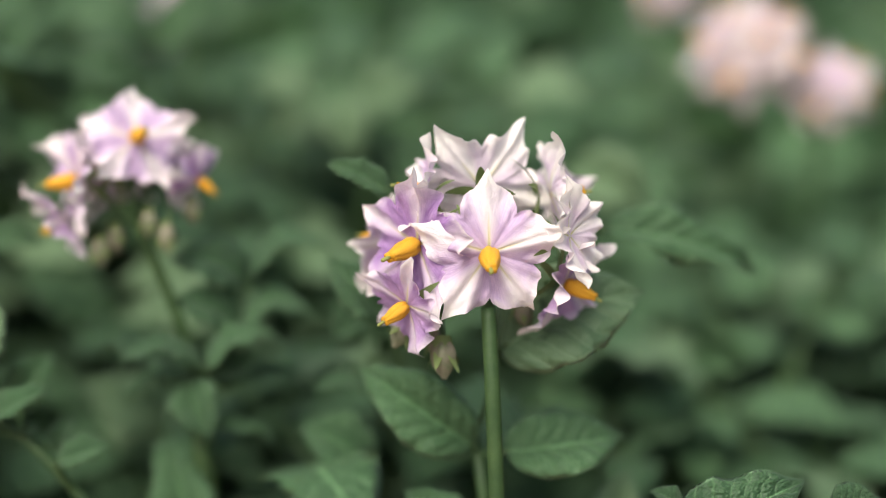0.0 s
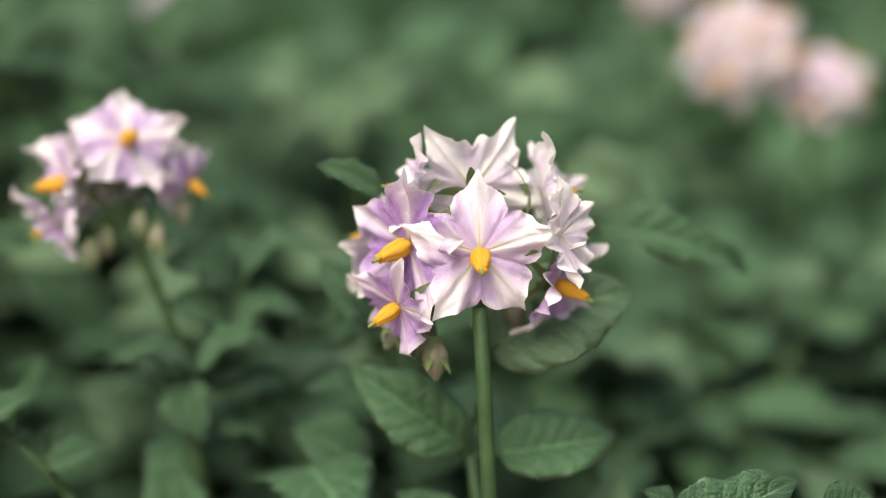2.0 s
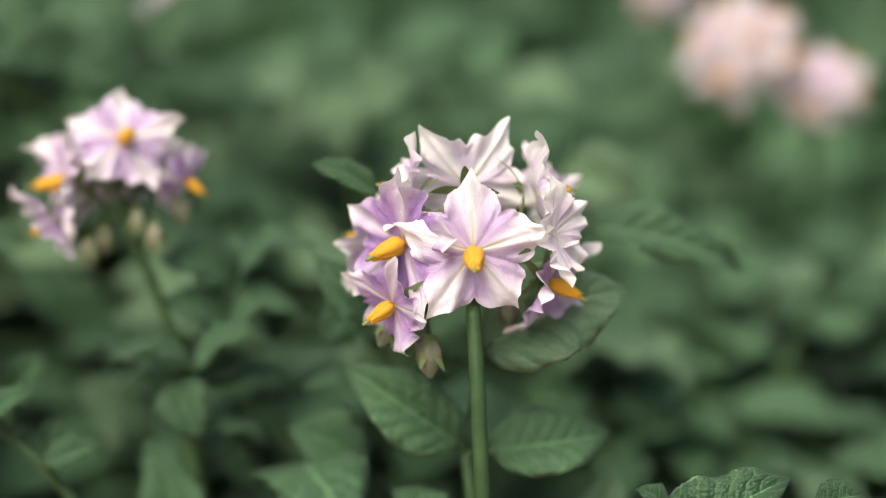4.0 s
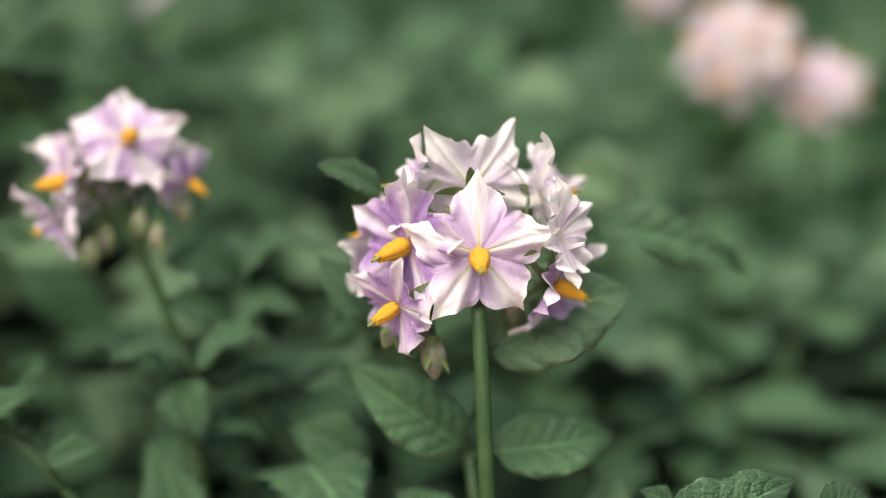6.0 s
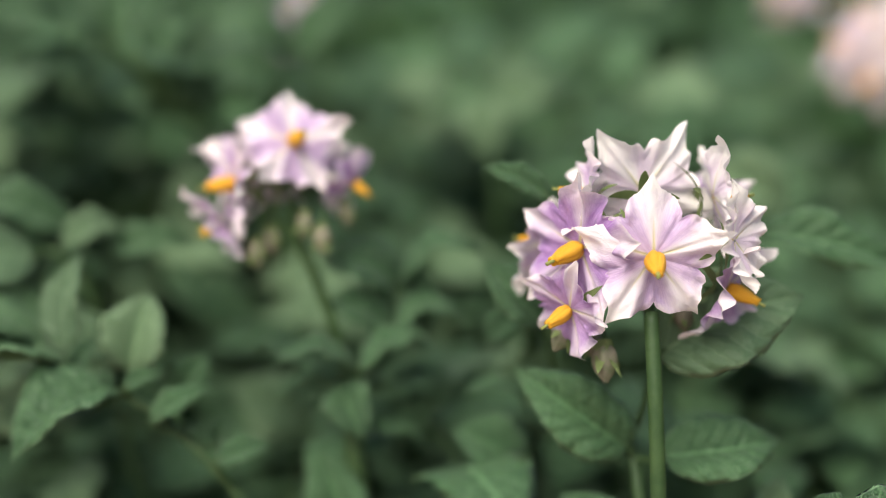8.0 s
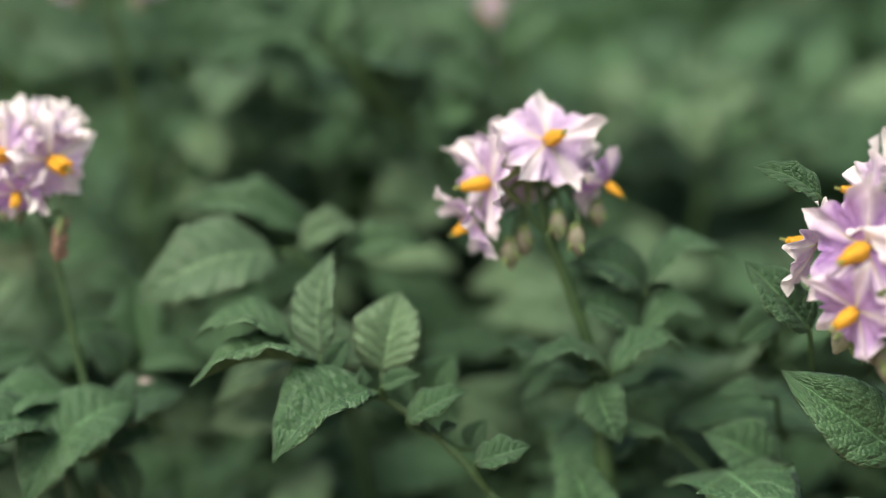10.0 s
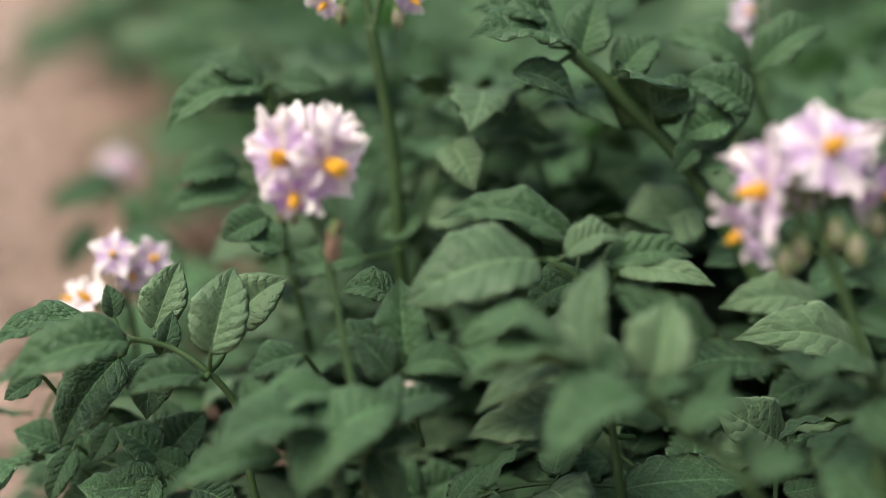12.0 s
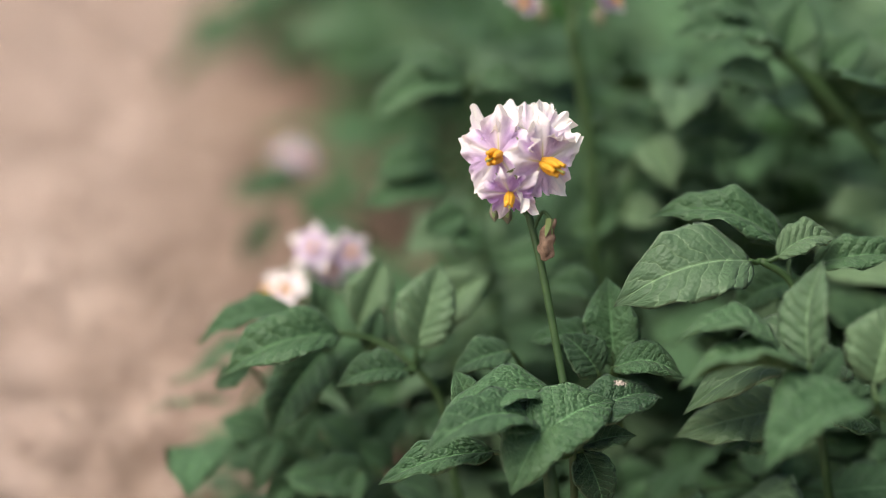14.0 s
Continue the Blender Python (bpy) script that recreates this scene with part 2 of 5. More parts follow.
def soil_material():
    mat, add, link, shader = material("dry_sandy_soil")
    place = add("TexCoord")
    broad = add("TexNoise", Scale=55.0, Detail=6.0, Roughness=0.7)
    grain = add("TexNoise", Scale=75.0, Detail=6.0, Roughness=0.75)
    crumbs = add("TexVoronoi", Scale=190.0)
    for node in (broad, grain, crumbs):
        link(place.outputs["Object"], node.inputs["Vector"])
    base = ramp(add, link, broad.outputs["Fac"], [(0.44, (0.15, 0.105, 0.075)), (0.54, (0.96, 0.78, 0.66))])
    info = add("NewGeometry")
    base = mixed(add, link, math_node(add, link, "MULTIPLY", info.outputs["Random Per Island"], 0.4), base, (0.16, 0.11, 0.08))
    damp = add("TexNoise", Scale=9.0, Detail=3.0)
    link(place.outputs["Object"], damp.inputs["Vector"])
    base = mixed(add, link, ramp(add, link, damp.outputs["Fac"], [(0.45, (0, 0, 0)), (0.7, (0.2, 0.2, 0.2))]), base, (0.30, 0.225, 0.165))
    base = mixed(add, link, 0.45, base, ramp(add, link, grain.outputs["Fac"], [(0.40, (0.20, 0.14, 0.10)), (0.60, (0.84, 0.65, 0.55))]))
    # the soil grows browner and darker towards and across the earthed-up bank
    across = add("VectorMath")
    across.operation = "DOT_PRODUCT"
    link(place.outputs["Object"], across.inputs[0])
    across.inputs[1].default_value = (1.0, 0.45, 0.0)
    bankward = math_node(add, link, "ADD", across.outputs["Value"], math_node(add, link, "MULTIPLY", damp.outputs["Fac"], 0.12))
    base = mixed(add, link, ramp(add, link, math_node(add, link, "ADD", bankward, 0.40), [(0.08, (0, 0, 0)), (0.31, (0.9, 0.9, 0.9))]), base, (0.25, 0.165, 0.12))
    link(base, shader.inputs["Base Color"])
    bump = add("Bump", Strength=0.9, Distance=0.006)
    link(math_node(add, link, "ADD", grain.outputs["Fac"], math_node(add, link, "MULTIPLY", crumbs.outputs["Distance"], 0.8)), bump.inputs["Height"])
    link(bump.outputs["Normal"], shader.inputs["Normal"])
    shader.inputs["Roughness"].default_value = 0.95
    shader.inputs["Specular IOR Level"].default_value = 0.15
    return mat


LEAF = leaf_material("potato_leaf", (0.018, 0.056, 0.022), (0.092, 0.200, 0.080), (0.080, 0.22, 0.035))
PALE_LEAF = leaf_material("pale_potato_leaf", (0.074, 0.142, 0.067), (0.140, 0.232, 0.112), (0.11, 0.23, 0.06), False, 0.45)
# lighter leaf green; on plants U, V and W it paints in their light
LIGHTER_LEAF = leaf_material("lighter_potato_leaf", (0.030, 0.080, 0.030), (0.078, 0.164, 0.066), (0.09, 0.22, 0.05), False, 0.7)
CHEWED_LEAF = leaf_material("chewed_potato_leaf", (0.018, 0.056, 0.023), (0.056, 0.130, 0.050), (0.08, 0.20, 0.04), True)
UNDERSIDE = underside_material()
PETAL = petal_material("lilac_petal", (0.68, 0.51, 0.71), (0.50, 0.33, 0.58), (0.95, 0.90, 0.85))
DEEP_PETAL = petal_material("deep_lilac_petal", (0.50, 0.31, 0.58), (0.32, 0.17, 0.42), (0.90, 0.84, 0.82), -0.05)
PALE_PETAL = petal_material("white_petal", (0.83, 0.70, 0.79), (0.70, 0.55, 0.70), (0.96, 0.92, 0.86), 0.10)
DUSTY_PETAL = petal_material("dusty_pink_petal", (0.64, 0.53, 0.54), (0.48, 0.36, 0.41), (0.80, 0.71, 0.67))
ANTHER = plain_material("orange_anther", (0.80, 0.36, 0.014), (0.92, 0.55, 0.045), 260, 0.42, 0.0002, 0.4, (0.9, 0.4, 0.02))
STYLE = plain_material("green_style", (0.22, 0.26, 0.06), (0.40, 0.42, 0.12), 300, 0.5)
STEM = plain_material("green_stem", (0.032, 0.074, 0.023), (0.062, 0.118, 0.038), 160, 0.5, 0.0003, 0.4, (0.12, 0.2, 0.04))
SEPAL = plain_material("green_sepal", (0.12, 0.17, 0.055), (0.23, 0.30, 0.11), 240, 0.6, 0.0003, 0.3, (0.12, 0.2, 0.05))
BUD = plain_material("pale_bud", (0.10, 0.135, 0.06), (0.25, 0.20, 0.16), 180, 0.6, 0.0003, 0.3)
WILT = plain_material("brown_wilted_petal", (0.05, 0.03, 0.018), (0.30, 0.20, 0.14), 320, 0.8, 0.0008, 0.2)
SOIL = soil_material()


# ---- helpers for meshes ----
def part(name, bm, mat, parent, label="", m=None):
    """Links a bmesh, or a mesh made before, as one mesh object under a thing or a part."""
    data = bm
    if isinstance(bm, bmesh.types.BMesh):
        data = bpy.data.meshes.new(name)
        bm.to_mesh(data)
        bm.free()
        data.polygons.foreach_set("use_smooth", [True] * len(data.polygons))
        for layer in mat if isinstance(mat, tuple) else (mat,):
            data.materials.append(layer)
    ob = new(name, data)
    ob.parent = parent
    if m is not None:
        ob.matrix_basis = m
    return tagged(ob, label)


def tube(bm, points, radii, sides=8):
    """A round stalk through the points, smoothed, with closed ends."""
    points = [Vector(p) for p in points]
    line, width = [], []
    slopes = []
    for i, p in enumerate(points):
        before, after = points[max(i - 1, 0)], points[min(i + 1, len(points) - 1)]
        slope = (after - before) / 2
        shortest = min(d for d in ((after - p).length, (p - before).length) if d > 0)
        slopes.append(slope * min(1.0, shortest / max(slope.length, 1e-9)))
    for i in range(len(points) - 1):
        b, c, m, n = points[i], points[i + 1], slopes[i], slopes[i + 1]
        for k in range(5):
            s = k / 5
            line.append(b * (2 * s**3 - 3 * s**2 + 1) + m * (s**3 - 2 * s**2 + s) + c * (3 * s**2 - 2 * s**3) + n * (s**3 - s**2))
            width.append(radii[i] * (1 - s) + radii[i + 1] * s)
    line.append(points[-1])
    width.append(radii[-1])
    side = Vector((0.83, 0.31, 0.47))
    rings = []
    for i, (p, r) in enumerate(zip(line, width)):
        way = (line[min(i + 1, len(line) - 1)] - line[max(i - 1, 0)]).normalized()
        u = (side - way * side.dot(way)).normalized()
        v = way.cross(u)
        rings.append([bm.verts.new(p + r * (math.cos(a) * u + math.sin(a) * v)) for a in (2 * math.pi * k / sides for k in range(sides))])
    for low, high in zip(rings, rings[1:]):
        for k in range(sides):
            bm.faces.new((low[k], low[(k + 1) % sides], high[(k + 1) % sides], high[k]))
    bm.faces.new(rings[0][::-1])
    bm.faces.new(rings[-1])


def spindle(bm, length, radius, sides=10, steps=9, bulge=0.5, tip=0.1, ribs=0.0):
    """A closed body of turning along z, widest at bulge."""
    rings = []
    for i in range(steps + 1):
        s = i / steps
        r = radius * max(tip if s > bulge else 0.35, math.sin(math.pi * s ** (math.log(0.5) / math.log(bulge)))) ** 0.7
        rings.append([bm.verts.new((r * (1 + ribs * math.cos(5 * a)) * math.cos(a), r * (1 + ribs * math.cos(5 * a)) * math.sin(a), s * length)) for a in (2 * math.pi * k / sides for k in range(sides))])
    for low, high in zip(rings, rings[1:]):
        for k in range(sides):
            bm.faces.new((low[k], low[(k + 1) % sides], high[(k + 1) % sides], high[k]))
    bm.faces.new(rings[0][::-1])
    bm.faces.new(rings[-1])


def blade(bm, length, width, arch, fold, seed, m=None, along=22, half=5, relief=1.0, curl=1.0, under=True):
    """One leaflet from the origin along y, its upper face towards z: ovate, long-pointed, folded at the midrib, puckered between
    the veins, with a waved margin; its lower skin takes the second material."""
    rng = random.Random(seed)
    m = m or Matrix.Identity(4)
    layer = bm.loops.layers.uv.verify()
    bend, wave, turn = rng.uniform(-0.07, 0.07), rng.uniform(0.03, 0.06), rng.uniform(-0.3, 0.3)
    phase, beats = rng.uniform(0, 6.28), rng.uniform(1.6, 3.0)
    slip = rng.uniform(0.02, 0.08)
    lean = rng.uniform(-0.3, 0.3)
    nod = rng.uniform(-0.02, 0.10)
    rows, low_rows, spots = [], [], {}
    for i in range(along + 1):
        s = i / along
        w = width / 2 * 2.62 * (s + 0.008) ** 0.55 * (1.002 - s) ** 0.9 * (1 - 0.42 * math.exp(-(((1 - s) / 0.11) ** 2)))
        row, low_row = [], []
        for j in range(-half, half + 1):
            q = j / half
            part_fold = fold * (1 + lean * (1 if q > 0 else -1))
            x = q * w * (1 + 0.045 * abs(q) * math.sin(9.3 * s + phase + 2 * q) + 0.02 * abs(q) * math.sin(31 * s + phase))
            z = 4 * arch * length * s * (1 - s) - nod * length * s**3 + part_fold * abs(x) - 0.55 * part_fold * abs(q) ** 3.2 * w
            z += turn * x * s + curl * wave * length * abs(q) ** 2.5 * (math.sin(beats * 6.28 * s + phase + (1.3 if q > 0 else 0)) + 0.15 * math.sin(2.7 * beats * 6.28 * s + phase * 2 + q)) * min(1, 4 * s) * min(1, 4 * (1 - s))
            vein = abs(((s - 0.21 * abs(q) + slip * (1 if q > 0 else -1)) * 7.5) % 1 - 0.5) * 2
            z += relief * 0.011 * length * (1 - vein**2) * min(1, 3 * abs(q)) * (1 - abs(q) ** 4) * min(1, 5 * (1 - s))
            spot = Vector((x + bend * length * math.sin(math.pi * s), s * length, z))
            v = bm.verts.new(m @ spot)
            spots[v] = (0.5 + q / 2, s)
            row.append(v)
            if under:
                if abs(j) < half and 0 < i < along:
                    v = bm.verts.new(m @ (spot - Vector((0, 0, 0.008 * length))))
                    spots[v] = (0.5 + q / 2, s)
                low_row.append(v)
        rows.append(row)
        low_rows.append(low_row)
    for number, grid in enumerate((rows, low_rows) if under else (rows,)):
        for low, high in zip(grid, grid[1:]):
            for k in range(2 * half):
                corners = (low[k], low[k + 1], high[k + 1], high[k])
                face = bm.faces.new(corners[::-1] if number else corners)
                face.material_index = number
                for loop in face.loops:
                    loop[layer].uv = spots[loop.vert]


def aim(origin, along, normal):
    """A pose with y along, and z as near the normal as can be."""
    y = Vector(along).normalized()
    x = y.cross(Vector(normal)).normalized()
    z = x.cross(y)
    return Matrix.Translation(origin) @ Matrix((x, y, z)).transposed().to_4x4()


# ---- ground ----
EDGE_X, EDGE_SLOPE = -0.195, -0.45  # the planted row ends, on its open side, along x = EDGE_X + EDGE_SLOPE * y


def ground_height(x, y):
    """Flat sandy path, rising to the low bank on which the plants stand."""
    d = x - (EDGE_X + EDGE_SLOPE * y)
    ridge = 0.06 / (1 + math.exp(max(-60.0, min(60.0, -d * 22))))
    fade = max(0.0, 1 - math.hypot(x + 0.5, y - 1.2) / 4)
    rough = noise.noise((x * 4, y * 4, 0)) * 0.022 + noise.noise((x * 14, y * 14, 3)) * 0.012 + noise.noise((x * 40, y * 40, 5)) * 0.006
    return ridge * min(1, fade * 3) + rough * fade


def build_ground():
    bm = bmesh.new()
    steps = 320

    def spread(k):
        u = 2 * k / steps - 1
        return 2.2 * u + 900 * u**15

    grid = [[bm.verts.new((spread(i) - 0.5, spread(j) + 1.2, ground_height(spread(i) - 0.5, spread(j) + 1.2))) for j in range(steps + 1)] for i in range(steps + 1)]
    for i in range(steps):
        for j in range(steps):
            bm.faces.new((grid[i][j], grid[i + 1][j], grid[i + 1][j + 1], grid[i][j + 1]))
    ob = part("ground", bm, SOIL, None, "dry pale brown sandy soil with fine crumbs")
    tagged(ob, category="soil", kind="structure")


build_ground()


def build_crumbs():
    """Loose crumbs and small clods on the bare soil, too many to count."""
    rng = random.Random(5)
    bm = bmesh.new()
    for _ in range(7000):
        y = rng.uniform(0.35, 2.2)
        x = EDGE_X + EDGE_SLOPE * y + 0.08 - abs(rng.gauss(0, 0.45))
        size = 0.003 + 0.012 * rng.random() ** 3
        spot = Vector((x, y, ground_height(x, y) + size * 0.3))
        corners = []
        for way in ((1, 0, 0), (-1, 0, 0), (0, 1, 0), (0, -1, 0), (0, 0, 1), (0, 0, -1)):
            corners.append(bm.verts.new(spot + Vector(way) * size * rng.uniform(0.6, 1.3) + Vector((rng.uniform(-0.4, 0.4), rng.uniform(-0.4, 0.4), 0)) * size))
        for a, b, c in ((0, 2, 4), (2, 1, 4), (1, 3, 4), (3, 0, 4), (2, 0, 5), (1, 2, 5), (3, 1, 5), (0, 3, 5)):
            bm.faces.new((corners[a], corners[b], corners[c]))
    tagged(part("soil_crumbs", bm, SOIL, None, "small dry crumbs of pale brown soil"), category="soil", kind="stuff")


build_crumbs()


# ---- potato plants ----
def build_plant(spec, foot_shift=(0, 0), pale=(), chewed=None, lighter=()):
    """A plant: a stem from the soil through the given line, one leaf stalk, and its leaflets."""
    label, line, radius, leaflets = spec
    low = Vector(line[0])
    foot = Vector((low.x + foot_shift[0], low.y + foot_shift[1], 0))
    foot.z = ground_height(foot.x, foot.y) - 0.01
    thing = tagged(new("potato_plant"), label, "potato plant", "potato plants in the row")
    thing.location = foot
    bm = bmesh.new()
    line = [Vector(p) - foot for p in line]
    tube(bm, [Vector((0, 0, 0)), line[0] * 0.5 + Vector((0.004, 0.002, 0)), *line], [radius * 1.5, radius * 1.3, *[radius * (1.1 - 0.4 * i / len(line)) for i in range(len(line))]])
    stem = part("stem", bm, STEM, thing)
    for i, (base, tip, width, normal, arch, fold) in enumerate(leaflets):
        base, tip = Vector(base) - foot, Vector(tip) - foot
        bm = bmesh.new()
        length = (tip - base).length
        blade(bm, length, width, arch, fold, hash((round(base.x * 1e4), i)) & 4095, aim(base, tip - base, normal), 32, 8, 1.3, 0.85)
        near = min(line, key=lambda p: (p - base).length)
        if (near - base).length > 0.035:
            near = base - 0.4 * (tip - base).normalized() * length + Vector((0, 0.015, -0.025))
        blade_part = part("leaflet", bm, (CHEWED_LEAF if i == chewed else LIGHTER_LEAF if i in lighter else PALE_LEAF if i in pale else LEAF, UNDERSIDE), thing, "leaflet with a bleached chewed patch" if i == chewed else "")
        if (near - base).length > 0.003:
            bm = bmesh.new()
            middle = (near + base) / 2 - Vector((0, 0, 0.12 * (near - base).length))
            tube(bm, [near, middle, base, base + 0.25 * (tip - base)], [0.0011, 0.0009, 0.0008, 0.0005], 6)
            part("leaf_stalk", bm, STEM, blade_part)
    return thing


def leaflet(spec, base, tip, width, normal, arch, fold):
    """Adds one leaflet to a plant's plan."""
    spec[3].append((base, tip, width, normal, arch, fold))


LEAF_A = (
    "dark green potato plant with broad veined leaflets below the flower head",
    [(0.0107, 0.3560, 0.2348), (0.0081, 0.3662, 0.2477), (0.0072, 0.3700, 0.2512)],
    0.0018,
    [],
)
leaflet(LEAF_A, (0.0068, 0.3635, 0.2513), (-0.0280, 0.3710, 0.2733), 0.0210, (0.13, -0.86, 0.50), 0.12, 0.75)
leaflet(LEAF_A, (0.0159, 0.3597, 0.2521), (0.0513, 0.3662, 0.2562), 0.0215, (0.04, -0.66, 0.75), 0.12, 0.60)
leaflet(LEAF_A, (0.0129, 0.3648, 0.2825), (0.0546, 0.3773, 0.2971), 0.0300, (-0.02, -0.72, 0.69), 0.10, 0.40)
leaflet(LEAF_A, (0.0442, 0.4070, 0.3033), (0.0952, 0.4077, 0.2916), 0.0175, (0.20, -0.53, 0.82), 0.12, 0.75)
leaflet(LEAF_A, (-0.0192, 0.3847, 0.2795), (-0.0389, 0.3927, 0.2975), 0.0140, (0.24, -0.76, 0.60), 0.12, 0.75)
leaflet(LEAF_A, (-0.0197, 0.3872, 0.3205), (-0.0392, 0.3903, 0.3279), 0.0082, (0.18, -0.64, 0.75), 0.12, 0.75)
leaflet(LEAF_A, (0.0624, 0.3279, 0.2479), (0.0979, 0.3375, 0.2610), 0.0207, (-0.16, -0.53, 0.83), 0.12, 0.75)
leaflet(LEAF_A, (0.0640, 0.3349, 0.2514), (0.0553, 0.3368, 0.2557), 0.0075, (0.28, -0.54, 0.80), 0.12, 0.75)
leaflet(LEAF_A, (0.0014, 0.3501, 0.2266), (-0.0131, 0.3561, 0.2401), 0.0157, (0.33, -0.68, 0.65), 0.12, 0.75)
leaflet(LEAF_A, (0.0490, 0.3674, 0.2160), (0.0543, 0.3768, 0.2366), 0.0158, (-0.21, -0.87, 0.45), 0.12, 0.75)
leaflet(LEAF_A, (0.1040, 0.3311, 0.2539), (0.1176, 0.3333, 0.2584), 0.0105, (-0.22, -0.43, 0.88), 0.12, 0.75)
LEAF_B = (
    "green potato plant with a rosette of drooping pointed leaflets",
    [(-0.0738, 0.3792, 0.2074), (-0.0773, 0.3842, 0.2326), (-0.0785, 0.3908, 0.2485), (-0.0796, 0.3943, 0.2544)],
    0.0032,
    [],
)
leaflet(LEAF_B, (-0.0811, 0.3899, 0.2548), (-0.0726, 0.3754, 0.2428), 0.0157, (-0.11, -0.67, 0.74), 0.10, 0.75)
leaflet(LEAF_B, (-0.0770, 0.3900, 0.2585), (-0.1031, 0.3850, 0.2614), 0.0145, (0.16, 0.06, 0.94), 0.25, 0.75)
leaflet(LEAF_B, (-0.0758, 0.3902, 0.2584), (-0.0515, 0.4017, 0.2637), 0.0161, (0.02, 0.06, 0.90), 0.25, 0.75)
leaflet(LEAF_B, (-0.0908, 0.4041, 0.2464), (-0.1185, 0.4078, 0.2528), 0.0133, (0.14, 0.06, 0.88), 0.25, 0.75)
leaflet(LEAF_B, (-0.0790, 0.3972, 0.2509), (-0.1042, 0.3909, 0.2456), 0.0108, (-0.10, 0.06, 0.92), 0.20, 0.75)
leaflet(LEAF_B, (-0.0660, 0.4077, 0.2457), (-0.0480, 0.4106, 0.2457), 0.0110, (0.07, 0.06, 0.89), 0.12, 0.75)
leaflet(LEAF_B, (-0.0674, 0.4068, 0.2640), (-0.0431, 0.4115, 0.2659), 0.0181, (0.01, 0.06, 0.92), 0.30, 0.75)
leaflet(LEAF_B, (-0.0687, 0.4073, 0.2657), (-0.0891, 0.4079, 0.2744), 0.0169, (0.33, -0.51, 0.80), 0.20, 0.75)
leaflet(LEAF_B, (-0.0659, 0.4164, 0.2756), (-0.0365, 0.4244, 0.2832), 0.0193, (-0.11, 0.06, 0.89), 0.28, 0.75)
leaflet(LEAF_B, (-0.0670, 0.4162, 0.2756), (-0.0916, 0.4160, 0.2842), 0.0198, (0.28, -0.54, 0.79), 0.25, 0.75)
leaflet(LEAF_B, (-0.0810, 0.3736, 0.2096), (-0.0888, 0.3853, 0.2320), 0.0201, (0.05, -0.88, 0.47), 0.10, 0.75)
leaflet(LEAF_B, (-0.0749, 0.3919, 0.2372), (-0.0539, 0.3930, 0.2320), 0.0103, (0.24, 0.06, 0.90), 0.12, 0.75)
leaflet(LEAF_B, (-0.0245, 0.3852, 0.2280), (-0.0478, 0.3873, 0.2413), 0.0204, (0.30, -0.72, 0.63), 0.12, 0.75)
leaflet(LEAF_B, (-0.0266, 0.4046, 0.2736), (-0.0384, 0.3994, 0.2660), 0.0114, (-0.21, -0.62, 0.75), 0.12, 0.75)
leaflet(LEAF_B, (-0.0255, 0.3949, 0.2508), (-0.0445, 0.3920, 0.2510), 0.0119, (0.08, 0.06, 0.89), 0.12, 0.75)
LEAF_M = (
    "fresh green potato shoot with crinkled leaflets along a slanting stalk",
    [(-0.0982, 0.3547, 0.2161), (-0.1105, 0.3600, 0.2328), (-0.1279, 0.3669, 0.2480), (-0.1434, 0.3706, 0.2573), (-0.1641, 0.3731, 0.2658)],
    0.0015,
    [],
)
leaflet(LEAF_M, (-0.1641, 0.3731, 0.2658), (-0.2004, 0.3590, 0.2638), 0.0260, (0.02, 0.12, 0.98), 0.12, 0.95)
leaflet(LEAF_M, (-0.1644, 0.3790, 0.2672), (-0.1636, 0.3943, 0.2948), 0.0175, (-0.45, -0.74, 0.48), 0.05, 0.70)
leaflet(LEAF_M, (-0.1735, 0.3840, 0.2673), (-0.2050, 0.3771, 0.2704), 0.0270, (0.10, 0.02, 0.99), 0.22, 0.60)
leaflet(LEAF_M, (-0.1458, 0.3690, 0.2594), (-0.1742, 0.3464, 0.2498), 0.0270, (0.00, 0.15, 0.99), 0.12, 1.15)
leaflet(LEAF_M, (-0.1457, 0.3796, 0.2616), (-0.1421, 0.3943, 0.2821), 0.0220, (-0.08, -0.80, 0.57), 0.12, 0.85)
leaflet(LEAF_M, (-0.1361, 0.3646, 0.2532), (-0.1179, 0.3695, 0.2627), 0.0121, (-0.32, -0.43, 0.84), 0.12, 0.75)
leaflet(LEAF_M, (-0.1335, 0.3859, 0.2471), (-0.1244, 0.3937, 0.2618), 0.0144, (-0.06, -0.87, 0.50), 0.12, 0.75)
leaflet(LEAF_M, (-0.1154, 0.3586, 0.2438), (-0.0990, 0.3630, 0.2480), 0.0106, (-0.13, -0.39, 0.91), 0.12, 0.75)
leaflet(LEAF_M, (-0.1615, 0.3732, 0.2651), (-0.1551, 0.3779, 0.2737), 0.0077, (-0.11, -0.83, 0.54), 0.12, 0.75)
leaflet(LEAF_M, (-0.1500, 0.3691, 0.2612), (-0.1508, 0.3716, 0.2673), 0.0047, (0.15, -0.91, 0.39), 0.12, 0.75)
leaflet(LEAF_M, (-0.1440, 0.3675, 0.2628), (-0.1324, 0.3708, 0.2660), 0.0067, (-0.09, -0.51, 0.86), 0.12, 0.75)
leaflet(LEAF_M, (-0.1261, 0.3647, 0.2495), (-0.1213, 0.3665, 0.2520), 0.0044, (-0.21, -0.56, 0.80), 0.12, 0.75)
leaflet(LEAF_M, (-0.1175, 0.3684, 0.2427), (-0.1129, 0.3727, 0.2509), 0.0079, (-0.16, -0.84, 0.52), 0.12, 0.75)
